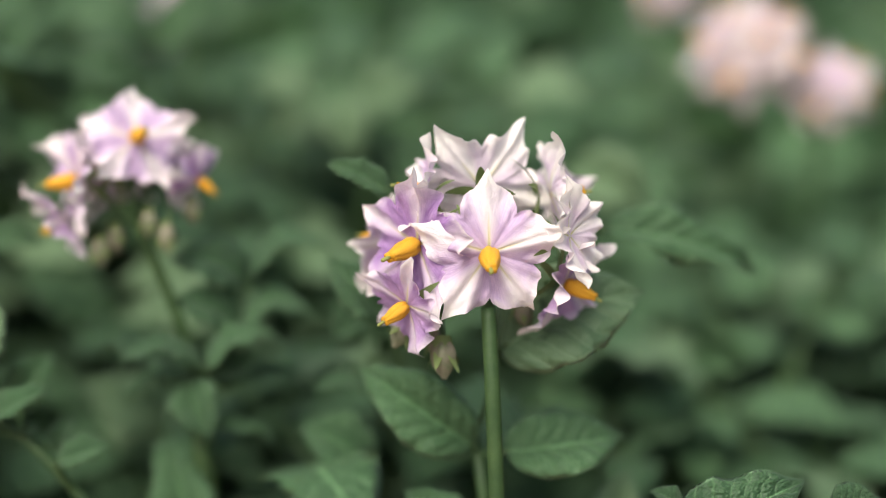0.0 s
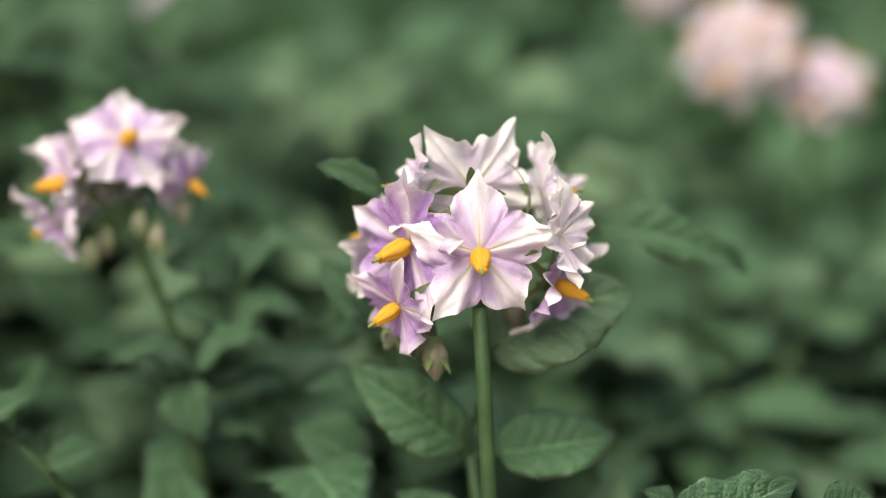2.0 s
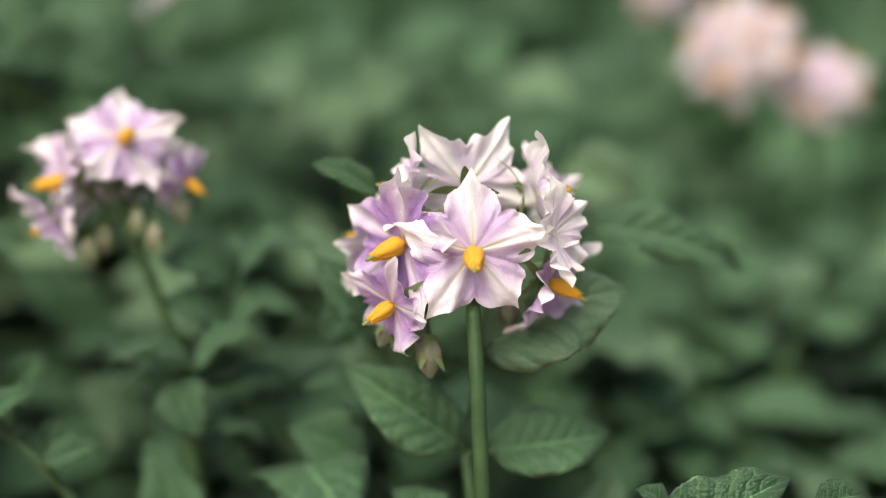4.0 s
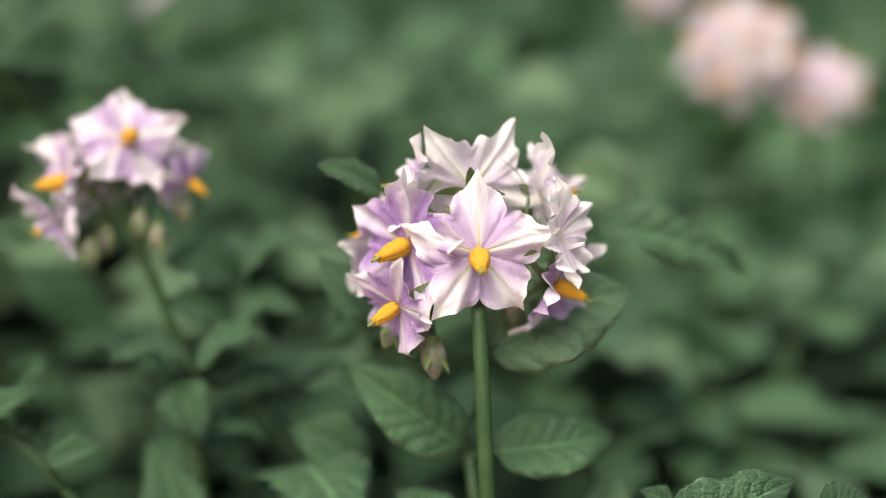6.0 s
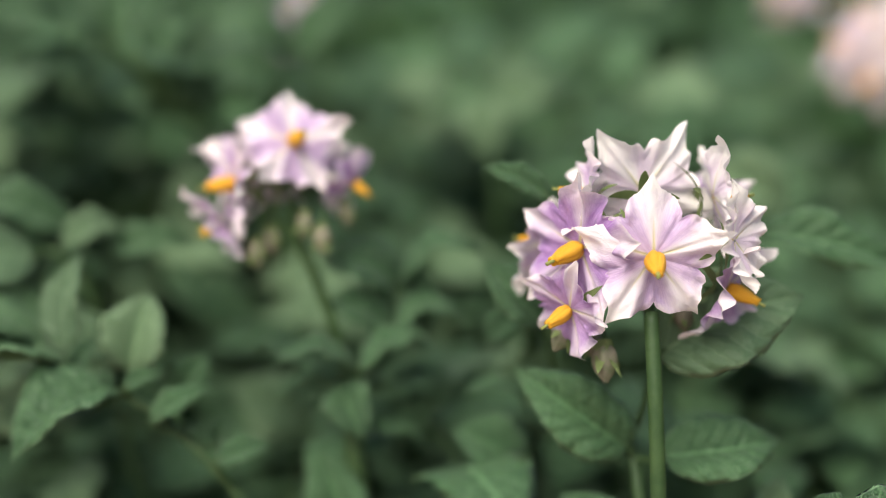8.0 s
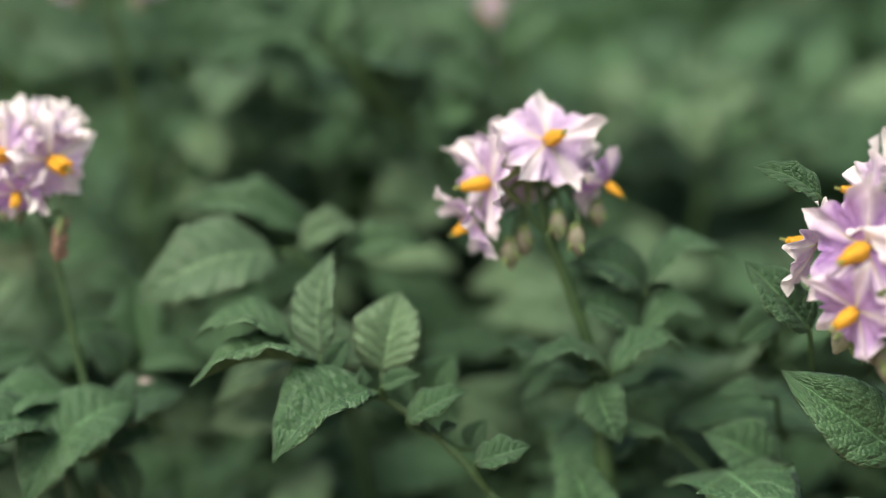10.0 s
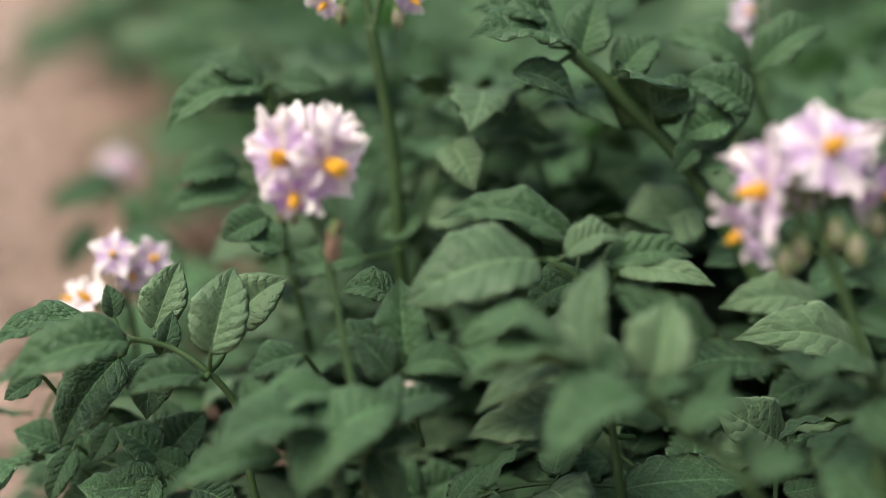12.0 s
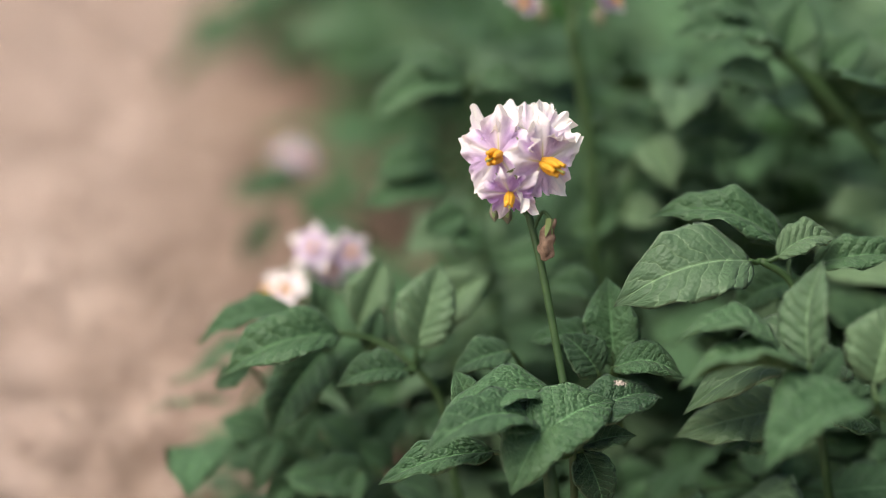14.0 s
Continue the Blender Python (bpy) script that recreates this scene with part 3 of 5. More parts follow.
LEAF_C = (
    "green potato plant with broad bullate leaflets and one pale chewed patch",
    [(-0.2375, 0.3531, 0.2028), (-0.2403, 0.3596, 0.2254), (-0.2432, 0.3646, 0.2344)],
    0.0024,
    [],
)
leaflet(LEAF_C, (-0.2460, 0.3582, 0.2381), (-0.2243, 0.3813, 0.2477), 0.0249, (-0.10, -0.62, 0.78), 0.12, 0.40)
leaflet(LEAF_C, (-0.2337, 0.3750, 0.2405), (-0.2115, 0.4011, 0.2406), 0.0183, (0.05, -0.50, 0.86), 0.16, 0.50)
leaflet(LEAF_C, (-0.2468, 0.3670, 0.2433), (-0.2744, 0.3378, 0.2459), 0.0207, (0.10, -0.30, 0.95), 0.20, 0.55)
leaflet(LEAF_C, (-0.2438, 0.3824, 0.2453), (-0.2748, 0.3505, 0.2444), 0.0189, (-0.12, -0.55, 0.82), 0.16, 0.45)
leaflet(LEAF_C, (-0.2400, 0.3784, 0.2437), (-0.2493, 0.3458, 0.2283), 0.0240, (-0.05, -0.62, 0.78), 0.16, 0.42)
leaflet(LEAF_C, (-0.2342, 0.3767, 0.2292), (-0.2260, 0.3717, 0.2107), 0.0137, (0.32, -0.87, 0.38), 0.12, 0.75)
leaflet(LEAF_C, (-0.2433, 0.4444, 0.2518), (-0.2625, 0.4397, 0.2566), 0.0145, (0.31, -0.34, 0.89), 0.25, 0.75)
leaflet(LEAF_C, (-0.2616, 0.3676, 0.2303), (-0.2946, 0.3486, 0.2260), 0.0154, (0.09, -0.36, 0.93), 0.10, 0.75)
leaflet(LEAF_C, (-0.2694, 0.3749, 0.2408), (-0.2766, 0.3776, 0.2531), 0.0109, (0.46, -0.77, 0.44), 0.12, 0.75)
leaflet(LEAF_C, (-0.2580, 0.3793, 0.2419), (-0.2610, 0.3825, 0.2519), 0.0083, (0.33, -0.86, 0.38), 0.12, 0.75)
leaflet(LEAF_C, (-0.2298, 0.4056, 0.2464), (-0.2343, 0.4178, 0.2734), 0.0189, (0.21, -0.88, 0.43), 0.05, 0.75)
leaflet(LEAF_C, (-0.2337, 0.4004, 0.2452), (-0.2461, 0.4017, 0.2583), 0.0138, (0.41, -0.79, 0.46), 0.12, 0.75)
leaflet(LEAF_C, (-0.2284, 0.3983, 0.2489), (-0.2055, 0.4002, 0.2475), 0.0132, (0.09, -0.47, 0.88), 0.20, 0.75)
leaflet(LEAF_C, (-0.2644, 0.4025, 0.2494), (-0.2830, 0.3936, 0.2437), 0.0139, (0.05, -0.61, 0.79), 0.12, 0.75)
leaflet(LEAF_C, (-0.2388, 0.4135, 0.2540), (-0.2594, 0.4057, 0.2526), 0.0118, (0.10, -0.42, 0.90), 0.12, 0.75)
leaflet(LEAF_C, (-0.2339, 0.3755, 0.2315), (-0.2173, 0.3824, 0.2339), 0.0091, (0.06, -0.46, 0.88), 0.12, 0.75)
LEAF_N = (
    "green potato plant leaning over the bare soil with large pointed leaflets",
    [(-0.2860, 0.4045, 0.1842), (-0.2929, 0.4087, 0.2227), (-0.3017, 0.4073, 0.2372), (-0.3156, 0.4071, 0.2461), (-0.3273, 0.4010, 0.2513)],
    0.0013,
    [],
)
leaflet(LEAF_N, (-0.3235, 0.3932, 0.2542), (-0.3589, 0.3703, 0.2472), 0.0227, (0.12, -0.45, 0.88), 0.20, 0.75)
leaflet(LEAF_N, (-0.3479, 0.4109, 0.2528), (-0.3807, 0.3938, 0.2458), 0.0159, (-0.03, -0.33, 0.94), 0.10, 0.75)
leaflet(LEAF_N, (-0.3267, 0.4193, 0.2466), (-0.3208, 0.4346, 0.2671), 0.0164, (0.32, -0.80, 0.50), 0.05, 0.75)
leaflet(LEAF_N, (-0.3446, 0.4247, 0.2473), (-0.3479, 0.4286, 0.2589), 0.0083, (0.45, -0.80, 0.40), 0.12, 0.75)
leaflet(LEAF_N, (-0.3000, 0.4060, 0.2452), (-0.2957, 0.4234, 0.2718), 0.0209, (0.30, -0.82, 0.49), 0.05, 0.75)
leaflet(LEAF_N, (-0.3024, 0.4345, 0.2427), (-0.2846, 0.4461, 0.2584), 0.0201, (0.03, -0.82, 0.57), 0.12, 0.75)
leaflet(LEAF_N, (-0.3361, 0.4087, 0.2396), (-0.3504, 0.3844, 0.2152), 0.0207, (0.26, -0.76, 0.60), 0.15, 0.75)
leaflet(LEAF_N, (-0.3266, 0.4242, 0.2342), (-0.3273, 0.4065, 0.2165), 0.0190, (0.29, -0.68, 0.67), 0.10, 0.75)
leaflet(LEAF_N, (-0.2978, 0.3911, 0.2441), (-0.3202, 0.3790, 0.2423), 0.0130, (0.20, -0.49, 0.85), 0.15, 0.75)
leaflet(LEAF_N, (-0.3199, 0.4090, 0.2415), (-0.3171, 0.4159, 0.2561), 0.0097, (0.28, -0.89, 0.37), 0.12, 0.75)
leaflet(LEAF_N, (-0.3670, 0.4172, 0.1962), (-0.3864, 0.4144, 0.2024), 0.0156, (0.33, -0.48, 0.82), 0.12, 0.75)
leaflet(LEAF_N, (-0.3640, 0.4031, 0.2328), (-0.3765, 0.3965, 0.2254), 0.0114, (-0.10, -0.66, 0.75), 0.12, 0.75)
leaflet(LEAF_N, (-0.3592, 0.4111, 0.2005), (-0.3678, 0.4004, 0.1808), 0.0111, (0.16, -0.90, 0.41), 0.12, 0.75)
leaflet(LEAF_N, (-0.3466, 0.4174, 0.2071), (-0.3536, 0.4101, 0.1944), 0.0111, (0.12, -0.89, 0.44), 0.12, 0.75)
LEAF_P = (
    "pale green potato plant with wide smooth leaflets",
    [(-0.1577, 0.4156, 0.1947), (-0.1661, 0.4235, 0.2455), (-0.1747, 0.4265, 0.2722), (-0.1847, 0.4242, 0.2801)],
    0.0014,
    [],
)
leaflet(LEAF_P, (-0.1874, 0.4205, 0.2813), (-0.2279, 0.3976, 0.2737), 0.0282, (0.10, -0.48, 0.87), 0.18, 0.25)
leaflet(LEAF_P, (-0.1776, 0.4390, 0.2786), (-0.2237, 0.4326, 0.2889), 0.0172, (0.25, -0.38, 0.89), 0.25, 0.75)
leaflet(LEAF_P, (-0.1795, 0.4263, 0.2808), (-0.1612, 0.4365, 0.2845), 0.0128, (0.06, -0.44, 0.89), 0.20, 0.75)
leaflet(LEAF_P, (-0.1683, 0.4354, 0.2751), (-0.1383, 0.4467, 0.2769), 0.0141, (0.11, -0.43, 0.90), 0.15, 0.75)
leaflet(LEAF_P, (-0.1541, 0.4219, 0.2445), (-0.2047, 0.3963, 0.2388), 0.0293, (0.10, -0.39, 0.91), 0.20, 0.75)
leaflet(LEAF_P, (-0.1728, 0.4499, 0.2624), (-0.1961, 0.4377, 0.2529), 0.0165, (-0.05, -0.55, 0.83), 0.12, 0.75)
leaflet(LEAF_P, (-0.1630, 0.4113, 0.2395), (-0.1430, 0.4135, 0.2282), 0.0175, (0.47, -0.48, 0.74), 0.12, 0.75)
leaflet(LEAF_P, (-0.1668, 0.4232, 0.2200), (-0.1936, 0.4114, 0.2144), 0.0201, (0.04, -0.50, 0.86), 0.12, 0.75)
LEAF_K = (
    "potato plant with broad smooth pale leaflets in the shade",
    [(-0.0784, 0.4981, 0.1518), (-0.0816, 0.5122, 0.1851), (-0.0863, 0.5242, 0.2142)],
    0.002,
    [],
)
leaflet(LEAF_K, (-0.0735, 0.5033, 0.2124), (-0.1226, 0.4723, 0.2350), 0.0255, (0.05, -0.62, 0.78), 0.10, 0.25)
leaflet(LEAF_K, (-0.0924, 0.5276, 0.2243), (-0.1316, 0.5026, 0.2318), 0.0200, (0.05, -0.62, 0.78), 0.10, 0.25)
leaflet(LEAF_K, (-0.0336, 0.4540, 0.1858), (-0.0588, 0.4356, 0.2034), 0.0239, (0.05, -0.62, 0.78), 0.08, 0.25)
leaflet(LEAF_K, (-0.1696, 0.5028, 0.2461), (-0.1331, 0.4876, 0.2485), 0.0150, (0.05, -0.62, 0.78), 0.12, 0.30)
leaflet(LEAF_K, (-0.1046, 0.4593, 0.1987), (-0.1288, 0.4436, 0.2222), 0.0243, (0.05, -0.62, 0.78), 0.08, 0.25)
leaflet(LEAF_K, (-0.1725, 0.4269, 0.2251), (-0.2082, 0.3993, 0.2253), 0.0210, (0.05, -0.62, 0.78), 0.10, 0.25)
leaflet(LEAF_K, (-0.0658, 0.5539, 0.2243), (-0.0332, 0.5377, 0.2257), 0.0207, (0.05, -0.62, 0.78), 0.10, 0.25)
LEAF_U = (
    "tall green potato plant with crinkled leaflets on a thick slanting stem",
    [(-0.1092, 0.5181, 0.2021), (-0.1175, 0.5202, 0.2347), (-0.1292, 0.5213, 0.2561), (-0.1450, 0.5219, 0.2794), (-0.1561, 0.5225, 0.2924), (-0.1780, 0.5226, 0.3141), (-0.1905, 0.5193, 0.3256)],
    0.0034,
    [],
)
leaflet(LEAF_U, (-0.1896, 0.5160, 0.3282), (-0.2258, 0.4953, 0.3361), 0.0280, (0.30, -0.17, 0.94), 0.10, 0.75)
leaflet(LEAF_U, (-0.1978, 0.5221, 0.3370), (-0.2287, 0.5162, 0.3435), 0.0163, (0.27, -0.53, 0.80), 0.20, 0.75)
leaflet(LEAF_U, (-0.1885, 0.5236, 0.3233), (-0.1841, 0.5380, 0.3436), 0.0193, (0.13, -0.82, 0.55), 0.05, 0.75)
leaflet(LEAF_U, (-0.1739, 0.5244, 0.3155), (-0.1597, 0.5384, 0.3285), 0.0181, (0.10, -0.73, 0.68), 0.12, 0.75)
leaflet(LEAF_U, (-0.2104, 0.5032, 0.3224), (-0.1868, 0.5049, 0.3109), 0.0156, (0.40, -0.55, 0.73), 0.12, 0.75)
leaflet(LEAF_U, (-0.1267, 0.5671, 0.3083), (-0.1617, 0.5636, 0.3233), 0.0223, (0.38, -0.50, 0.78), 0.20, 0.75)
leaflet(LEAF_U, (-0.1245, 0.5673, 0.3074), (-0.0949, 0.5827, 0.3245), 0.0203, (-0.12, -0.63, 0.77), 0.20, 0.75)
leaflet(LEAF_U, (-0.1604, 0.5188, 0.3042), (-0.1428, 0.5276, 0.3136), 0.0166, (0.03, -0.76, 0.65), 0.12, 0.75)
leaflet(LEAF_U, (-0.1242, 0.5282, 0.3026), (-0.1491, 0.5268, 0.3159), 0.0194, (0.37, -0.68, 0.63), 0.12, 0.75)
leaflet(LEAF_U, (-0.1309, 0.5256, 0.3009), (-0.1499, 0.5174, 0.2938), 0.0166, (0.06, -0.72, 0.69), 0.12, 0.75)
leaflet(LEAF_U, (-0.1431, 0.5180, 0.2910), (-0.1508, 0.5122, 0.2820), 0.0100, (0.01, -0.84, 0.54), 0.12, 0.75)
leaflet(LEAF_U, (-0.1436, 0.5186, 0.2815), (-0.1255, 0.5246, 0.2839), 0.0140, (0.06, -0.52, 0.85), 0.12, 0.75)
leaflet(LEAF_U, (-0.1429, 0.5415, 0.2580), (-0.1749, 0.5190, 0.2479), 0.0307, (0.19, -0.62, 0.77), 0.12, 0.75)
LEAF_V = (
    "green potato plant with a dense tuft of short leaflets",
    [(-0.2594, 0.5073, 0.1996), (-0.2562, 0.5127, 0.2232), (-0.2521, 0.5199, 0.2505), (-0.2462, 0.5341, 0.2801)],
    0.0014,
    [],
)
leaflet(LEAF_V, (-0.2386, 0.5376, 0.2835), (-0.1981, 0.5439, 0.2846), 0.0191, (0.04, -0.42, 0.91), 0.20, 0.75)
leaflet(LEAF_V, (-0.2391, 0.5183, 0.2887), (-0.2266, 0.5047, 0.2738), 0.0181, (0.06, -0.71, 0.70), 0.10, 0.75)
leaflet(LEAF_V, (-0.2405, 0.5480, 0.2841), (-0.2672, 0.5402, 0.2832), 0.0149, (0.07, -0.36, 0.93), 0.12, 0.75)
leaflet(LEAF_V, (-0.2580, 0.5483, 0.2710), (-0.2786, 0.5389, 0.2622), 0.0131, (-0.05, -0.61, 0.79), 0.12, 0.75)
leaflet(LEAF_V, (-0.2593, 0.5406, 0.2534), (-0.2569, 0.5488, 0.2714), 0.0144, (0.19, -0.90, 0.39), 0.12, 0.75)
leaflet(LEAF_V, (-0.2571, 0.5355, 0.2528), (-0.2403, 0.5453, 0.2648), 0.0136, (0.03, -0.79, 0.61), 0.12, 0.75)
leaflet(LEAF_V, (-0.2530, 0.5223, 0.2568), (-0.2707, 0.5136, 0.2477), 0.0164, (0.01, -0.73, 0.68), 0.12, 0.75)
leaflet(LEAF_V, (-0.2513, 0.5218, 0.2543), (-0.2308, 0.5269, 0.2527), 0.0161, (0.20, -0.59, 0.78), 0.12, 0.75)
leaflet(LEAF_V, (-0.2687, 0.4929, 0.2480), (-0.2996, 0.4823, 0.2432), 0.0174, (0.05, -0.52, 0.85), 0.15, 0.75)
leaflet(LEAF_V, (-0.2439, 0.5295, 0.2423), (-0.2251, 0.5299, 0.2306), 0.0168, (0.42, -0.62, 0.66), 0.12, 0.75)
leaflet(LEAF_V, (-0.2784, 0.4952, 0.2342), (-0.2582, 0.4977, 0.2271), 0.0160, (0.35, -0.51, 0.79), 0.12, 0.75)
LEAF_W = (
    "green potato plant with spreading leaflets behind the flower stalk",
    [(-0.3047, 0.5009, 0.2504), (-0.3063, 0.5064, 0.2870), (-0.3107, 0.5116, 0.3134)],
    0.0014,
    [],
)
leaflet(LEAF_W, (-0.3109, 0.5063, 0.3121), (-0.3440, 0.4829, 0.3007), 0.0195, (0.00, -0.44, 0.90), 0.15, 0.75)
leaflet(LEAF_W, (-0.3129, 0.5108, 0.3131), (-0.3413, 0.5103, 0.3195), 0.0176, (0.20, -0.46, 0.86), 0.20, 0.75)
leaflet(LEAF_W, (-0.3046, 0.5088, 0.3139), (-0.2851, 0.5130, 0.3110), 0.0153, (0.24, -0.57, 0.79), 0.12, 0.75)
leaflet(LEAF_W, (-0.3139, 0.5119, 0.3051), (-0.3334, 0.5055, 0.3028), 0.0150, (0.08, -0.55, 0.83), 0.12, 0.75)
leaflet(LEAF_W, (-0.3241, 0.5074, 0.2788), (-0.3503, 0.4979, 0.2736), 0.0179, (0.04, -0.56, 0.83), 0.12, 0.75)
leaflet(LEAF_W, (-0.3192, 0.5051, 0.2701), (-0.3519, 0.4926, 0.2620), 0.0177, (0.02, -0.57, 0.82), 0.12, 0.75)
leaflet(LEAF_W, (-0.3008, 0.4730, 0.2709), (-0.3170, 0.4654, 0.2636), 0.0147, (0.01, -0.70, 0.71), 0.12, 0.75)
leaflet(LEAF_W, (-0.2938, 0.4698, 0.2586), (-0.3110, 0.4687, 0.2673), 0.0145, (0.40, -0.57, 0.71), 0.12, 0.75)
LEAF_X = (
    "potato plant with broad pale blurred leaflets behind the flowers",
    [(-0.0399, 0.5540, 0.2322), (-0.0401, 0.5572, 0.2614), (-0.0450, 0.5599, 0.2897)],
    0.0014,
    [],
)
leaflet(LEAF_X, (-0.0481, 0.5437, 0.2986), (-0.0417, 0.5327, 0.2744), 0.0207, (0.11, -0.89, 0.43), 0.12, 0.75)
leaflet(LEAF_X, (0.0425, 0.5160, 0.2802), (0.0731, 0.5104, 0.2672), 0.0256, (0.13, -0.75, 0.64), 0.12, 0.75)
leaflet(LEAF_X, (-0.0416, 0.5765, 0.2817), (-0.0135, 0.5810, 0.2911), 0.0228, (-0.13, -0.67, 0.73), 0.12, 0.75)
leaflet(LEAF_X, (-0.0606, 0.5771, 0.2834), (-0.0892, 0.5794, 0.2892), 0.0223, (0.12, -0.53, 0.84), 0.12, 0.75)
leaflet(LEAF_X, (-0.0263, 0.5631, 0.2519), (0.0018, 0.5676, 0.2613), 0.0217, (-0.15, -0.64, 0.75), 0.12, 0.75)
LEAF_Y = (
    "potato leaf spray hanging over bare sandy soil",
    [(-0.4679, 0.7630, 0.1380), (-0.4782, 0.7428, 0.1674), (-0.4922, 0.7254, 0.1820)],
    0.0016,
    [],
)
leaflet(LEAF_Y, (-0.4913, 0.7160, 0.1829), (-0.5278, 0.7045, 0.1769), 0.0203, (0.04, -0.55, 0.83), 0.12, 0.75)
leaflet(LEAF_Y, (-0.4992, 0.7087, 0.1701), (-0.5154, 0.6925, 0.1411), 0.0158, (0.17, -0.90, 0.41), 0.12, 0.75)
leaflet(LEAF_Y, (-0.4835, 0.7278, 0.1826), (-0.4760, 0.7176, 0.1537), 0.0174, (0.43, -0.81, 0.40), 0.12, 0.75)
leaflet(LEAF_Y, (-0.4930, 0.7346, 0.1804), (-0.5182, 0.7326, 0.1906), 0.0167, (0.36, -0.47, 0.81), 0.12, 0.75)
leaflet(LEAF_Y, (-0.4822, 0.7519, 0.1675), (-0.4630, 0.7630, 0.1827), 0.0204, (-0.06, -0.77, 0.63), 0.12, 0.75)
LEAF_Z = (
    "far potato leaves reaching over the sandy path",
    [(-0.6872, 1.2094, 0.1184), (-0.7076, 1.1839, 0.1516), (-0.7298, 1.1611, 0.1673)],
    0.0018,
    [],
)
leaflet(LEAF_Z, (-0.7298, 1.1611, 0.1673), (-0.7938, 1.1401, 0.1708), 0.0319, (0.20, -0.46, 0.86), 0.12, 0.75)
leaflet(LEAF_Z, (-0.7162, 1.1438, 0.1666), (-0.7928, 1.0996, 0.1260), 0.0281, (0.01, -0.68, 0.73), 0.12, 0.75)
leaflet(LEAF_Z, (-0.7182, 1.1835, 0.1595), (-0.6947, 1.1716, 0.1121), 0.0272, (0.50, -0.75, 0.44), 0.12, 0.75)
leaflet(LEAF_Z, (-0.7233, 1.1829, 0.1622), (-0.7509, 1.1883, 0.1977), 0.0281, (0.52, -0.68, 0.51), 0.12, 0.75)
LEAF_Q = (
    "low dark green potato foliage near the row's edge",
    [(-0.3277, 0.4046, 0.1493), (-0.3298, 0.4089, 0.1738), (-0.3276, 0.4137, 0.1958)],
    0.0013,
    [],
)
leaflet(LEAF_Q, (-0.3276, 0.4137, 0.1958), (-0.3445, 0.4131, 0.2084), 0.0160, (0.52, -0.52, 0.67), 0.12, 0.75)
leaflet(LEAF_Q, (-0.3273, 0.4189, 0.1953), (-0.3143, 0.4295, 0.2093), 0.0166, (0.03, -0.81, 0.58), 0.12, 0.75)
leaflet(LEAF_Q, (-0.3312, 0.3988, 0.1895), (-0.3512, 0.3939, 0.1944), 0.0161, (0.32, -0.47, 0.83), 0.12, 0.75)
leaflet(LEAF_Q, (-0.3205, 0.3961, 0.1997), (-0.3253, 0.3889, 0.1868), 0.0118, (0.06, -0.88, 0.47), 0.12, 0.75)
leaflet(LEAF_Q, (-0.3086, 0.3984, 0.1952), (-0.2924, 0.3997, 0.1849), 0.0146, (0.50, -0.46, 0.73), 0.12, 0.75)
leaflet(LEAF_Q, (-0.3340, 0.4413, 0.1896), (-0.3393, 0.4457, 0.2042), 0.0123, (0.44, -0.81, 0.40), 0.12, 0.75)
leaflet(LEAF_Q, (-0.3457, 0.4080, 0.1721), (-0.3620, 0.4027, 0.1730), 0.0131, (0.21, -0.49, 0.85), 0.12, 0.75)
leaflet(LEAF_Q, (-0.3048, 0.3870, 0.1909), (-0.3153, 0.3788, 0.1804), 0.0129, (-0.10, -0.73, 0.67), 0.12, 0.75)
leaflet(LEAF_Q, (-0.3171, 0.4468, 0.1886), (-0.3050, 0.4543, 0.1962), 0.0122, (0.04, -0.74, 0.67), 0.12, 0.75)
leaflet(LEAF_Q, (-0.3031, 0.4192, 0.1886), (-0.3165, 0.4115, 0.1816), 0.0129, (0.01, -0.68, 0.73), 0.12, 0.75)
leaflet(LEAF_Q, (-0.3551, 0.4344, 0.1907), (-0.3686, 0.4352, 0.2038), 0.0143, (0.52, -0.62, 0.58), 0.12, 0.75)
leaflet(LEAF_Q, (-0.3550, 0.4222, 0.1875), (-0.3739, 0.4177, 0.1926), 0.0153, (0.33, -0.51, 0.79), 0.12, 0.75)
leaflet(LEAF_Q, (-0.3526, 0.4100, 0.1824), (-0.3641, 0.4020, 0.1731), 0.0128, (-0.00, -0.76, 0.65), 0.12, 0.75)
leaflet(LEAF_Q, (-0.3564, 0.4552, 0.1897), (-0.3641, 0.4590, 0.2049), 0.0133, (0.48, -0.76, 0.43), 0.12, 0.75)
leaflet(LEAF_Q, (-0.3200, 0.3994, 0.1943), (-0.3423, 0.3917, 0.1946), 0.0180, (0.19, -0.50, 0.84), 0.12, 0.75)
leaflet(LEAF_Q, (-0.3319, 0.4027, 0.1737), (-0.3424, 0.4076, 0.1937), 0.0176, (0.52, -0.73, 0.45), 0.12, 0.75)
leaflet(LEAF_Q, (-0.3172, 0.4154, 0.1914), (-0.3317, 0.4131, 0.1980), 0.0122, (0.42, -0.52, 0.74), 0.12, 0.75)
LEAF_R = (
    "low dark potato foliage in the shade of taller plants",
    [(-0.1375, 0.4553, 0.1316), (-0.1347, 0.4594, 0.1525), (-0.1317, 0.4606, 0.1672)],
    0.0013,
    [],
)
leaflet(LEAF_R, (-0.1317, 0.4606, 0.1672), (-0.1514, 0.4655, 0.1785), 0.0176, (0.32, -0.52, 0.79), 0.12, 0.75)
leaflet(LEAF_R, (-0.1338, 0.4588, 0.1633), (-0.1617, 0.4591, 0.1645), 0.0213, (0.04, -0.46, 0.89), 0.12, 0.75)
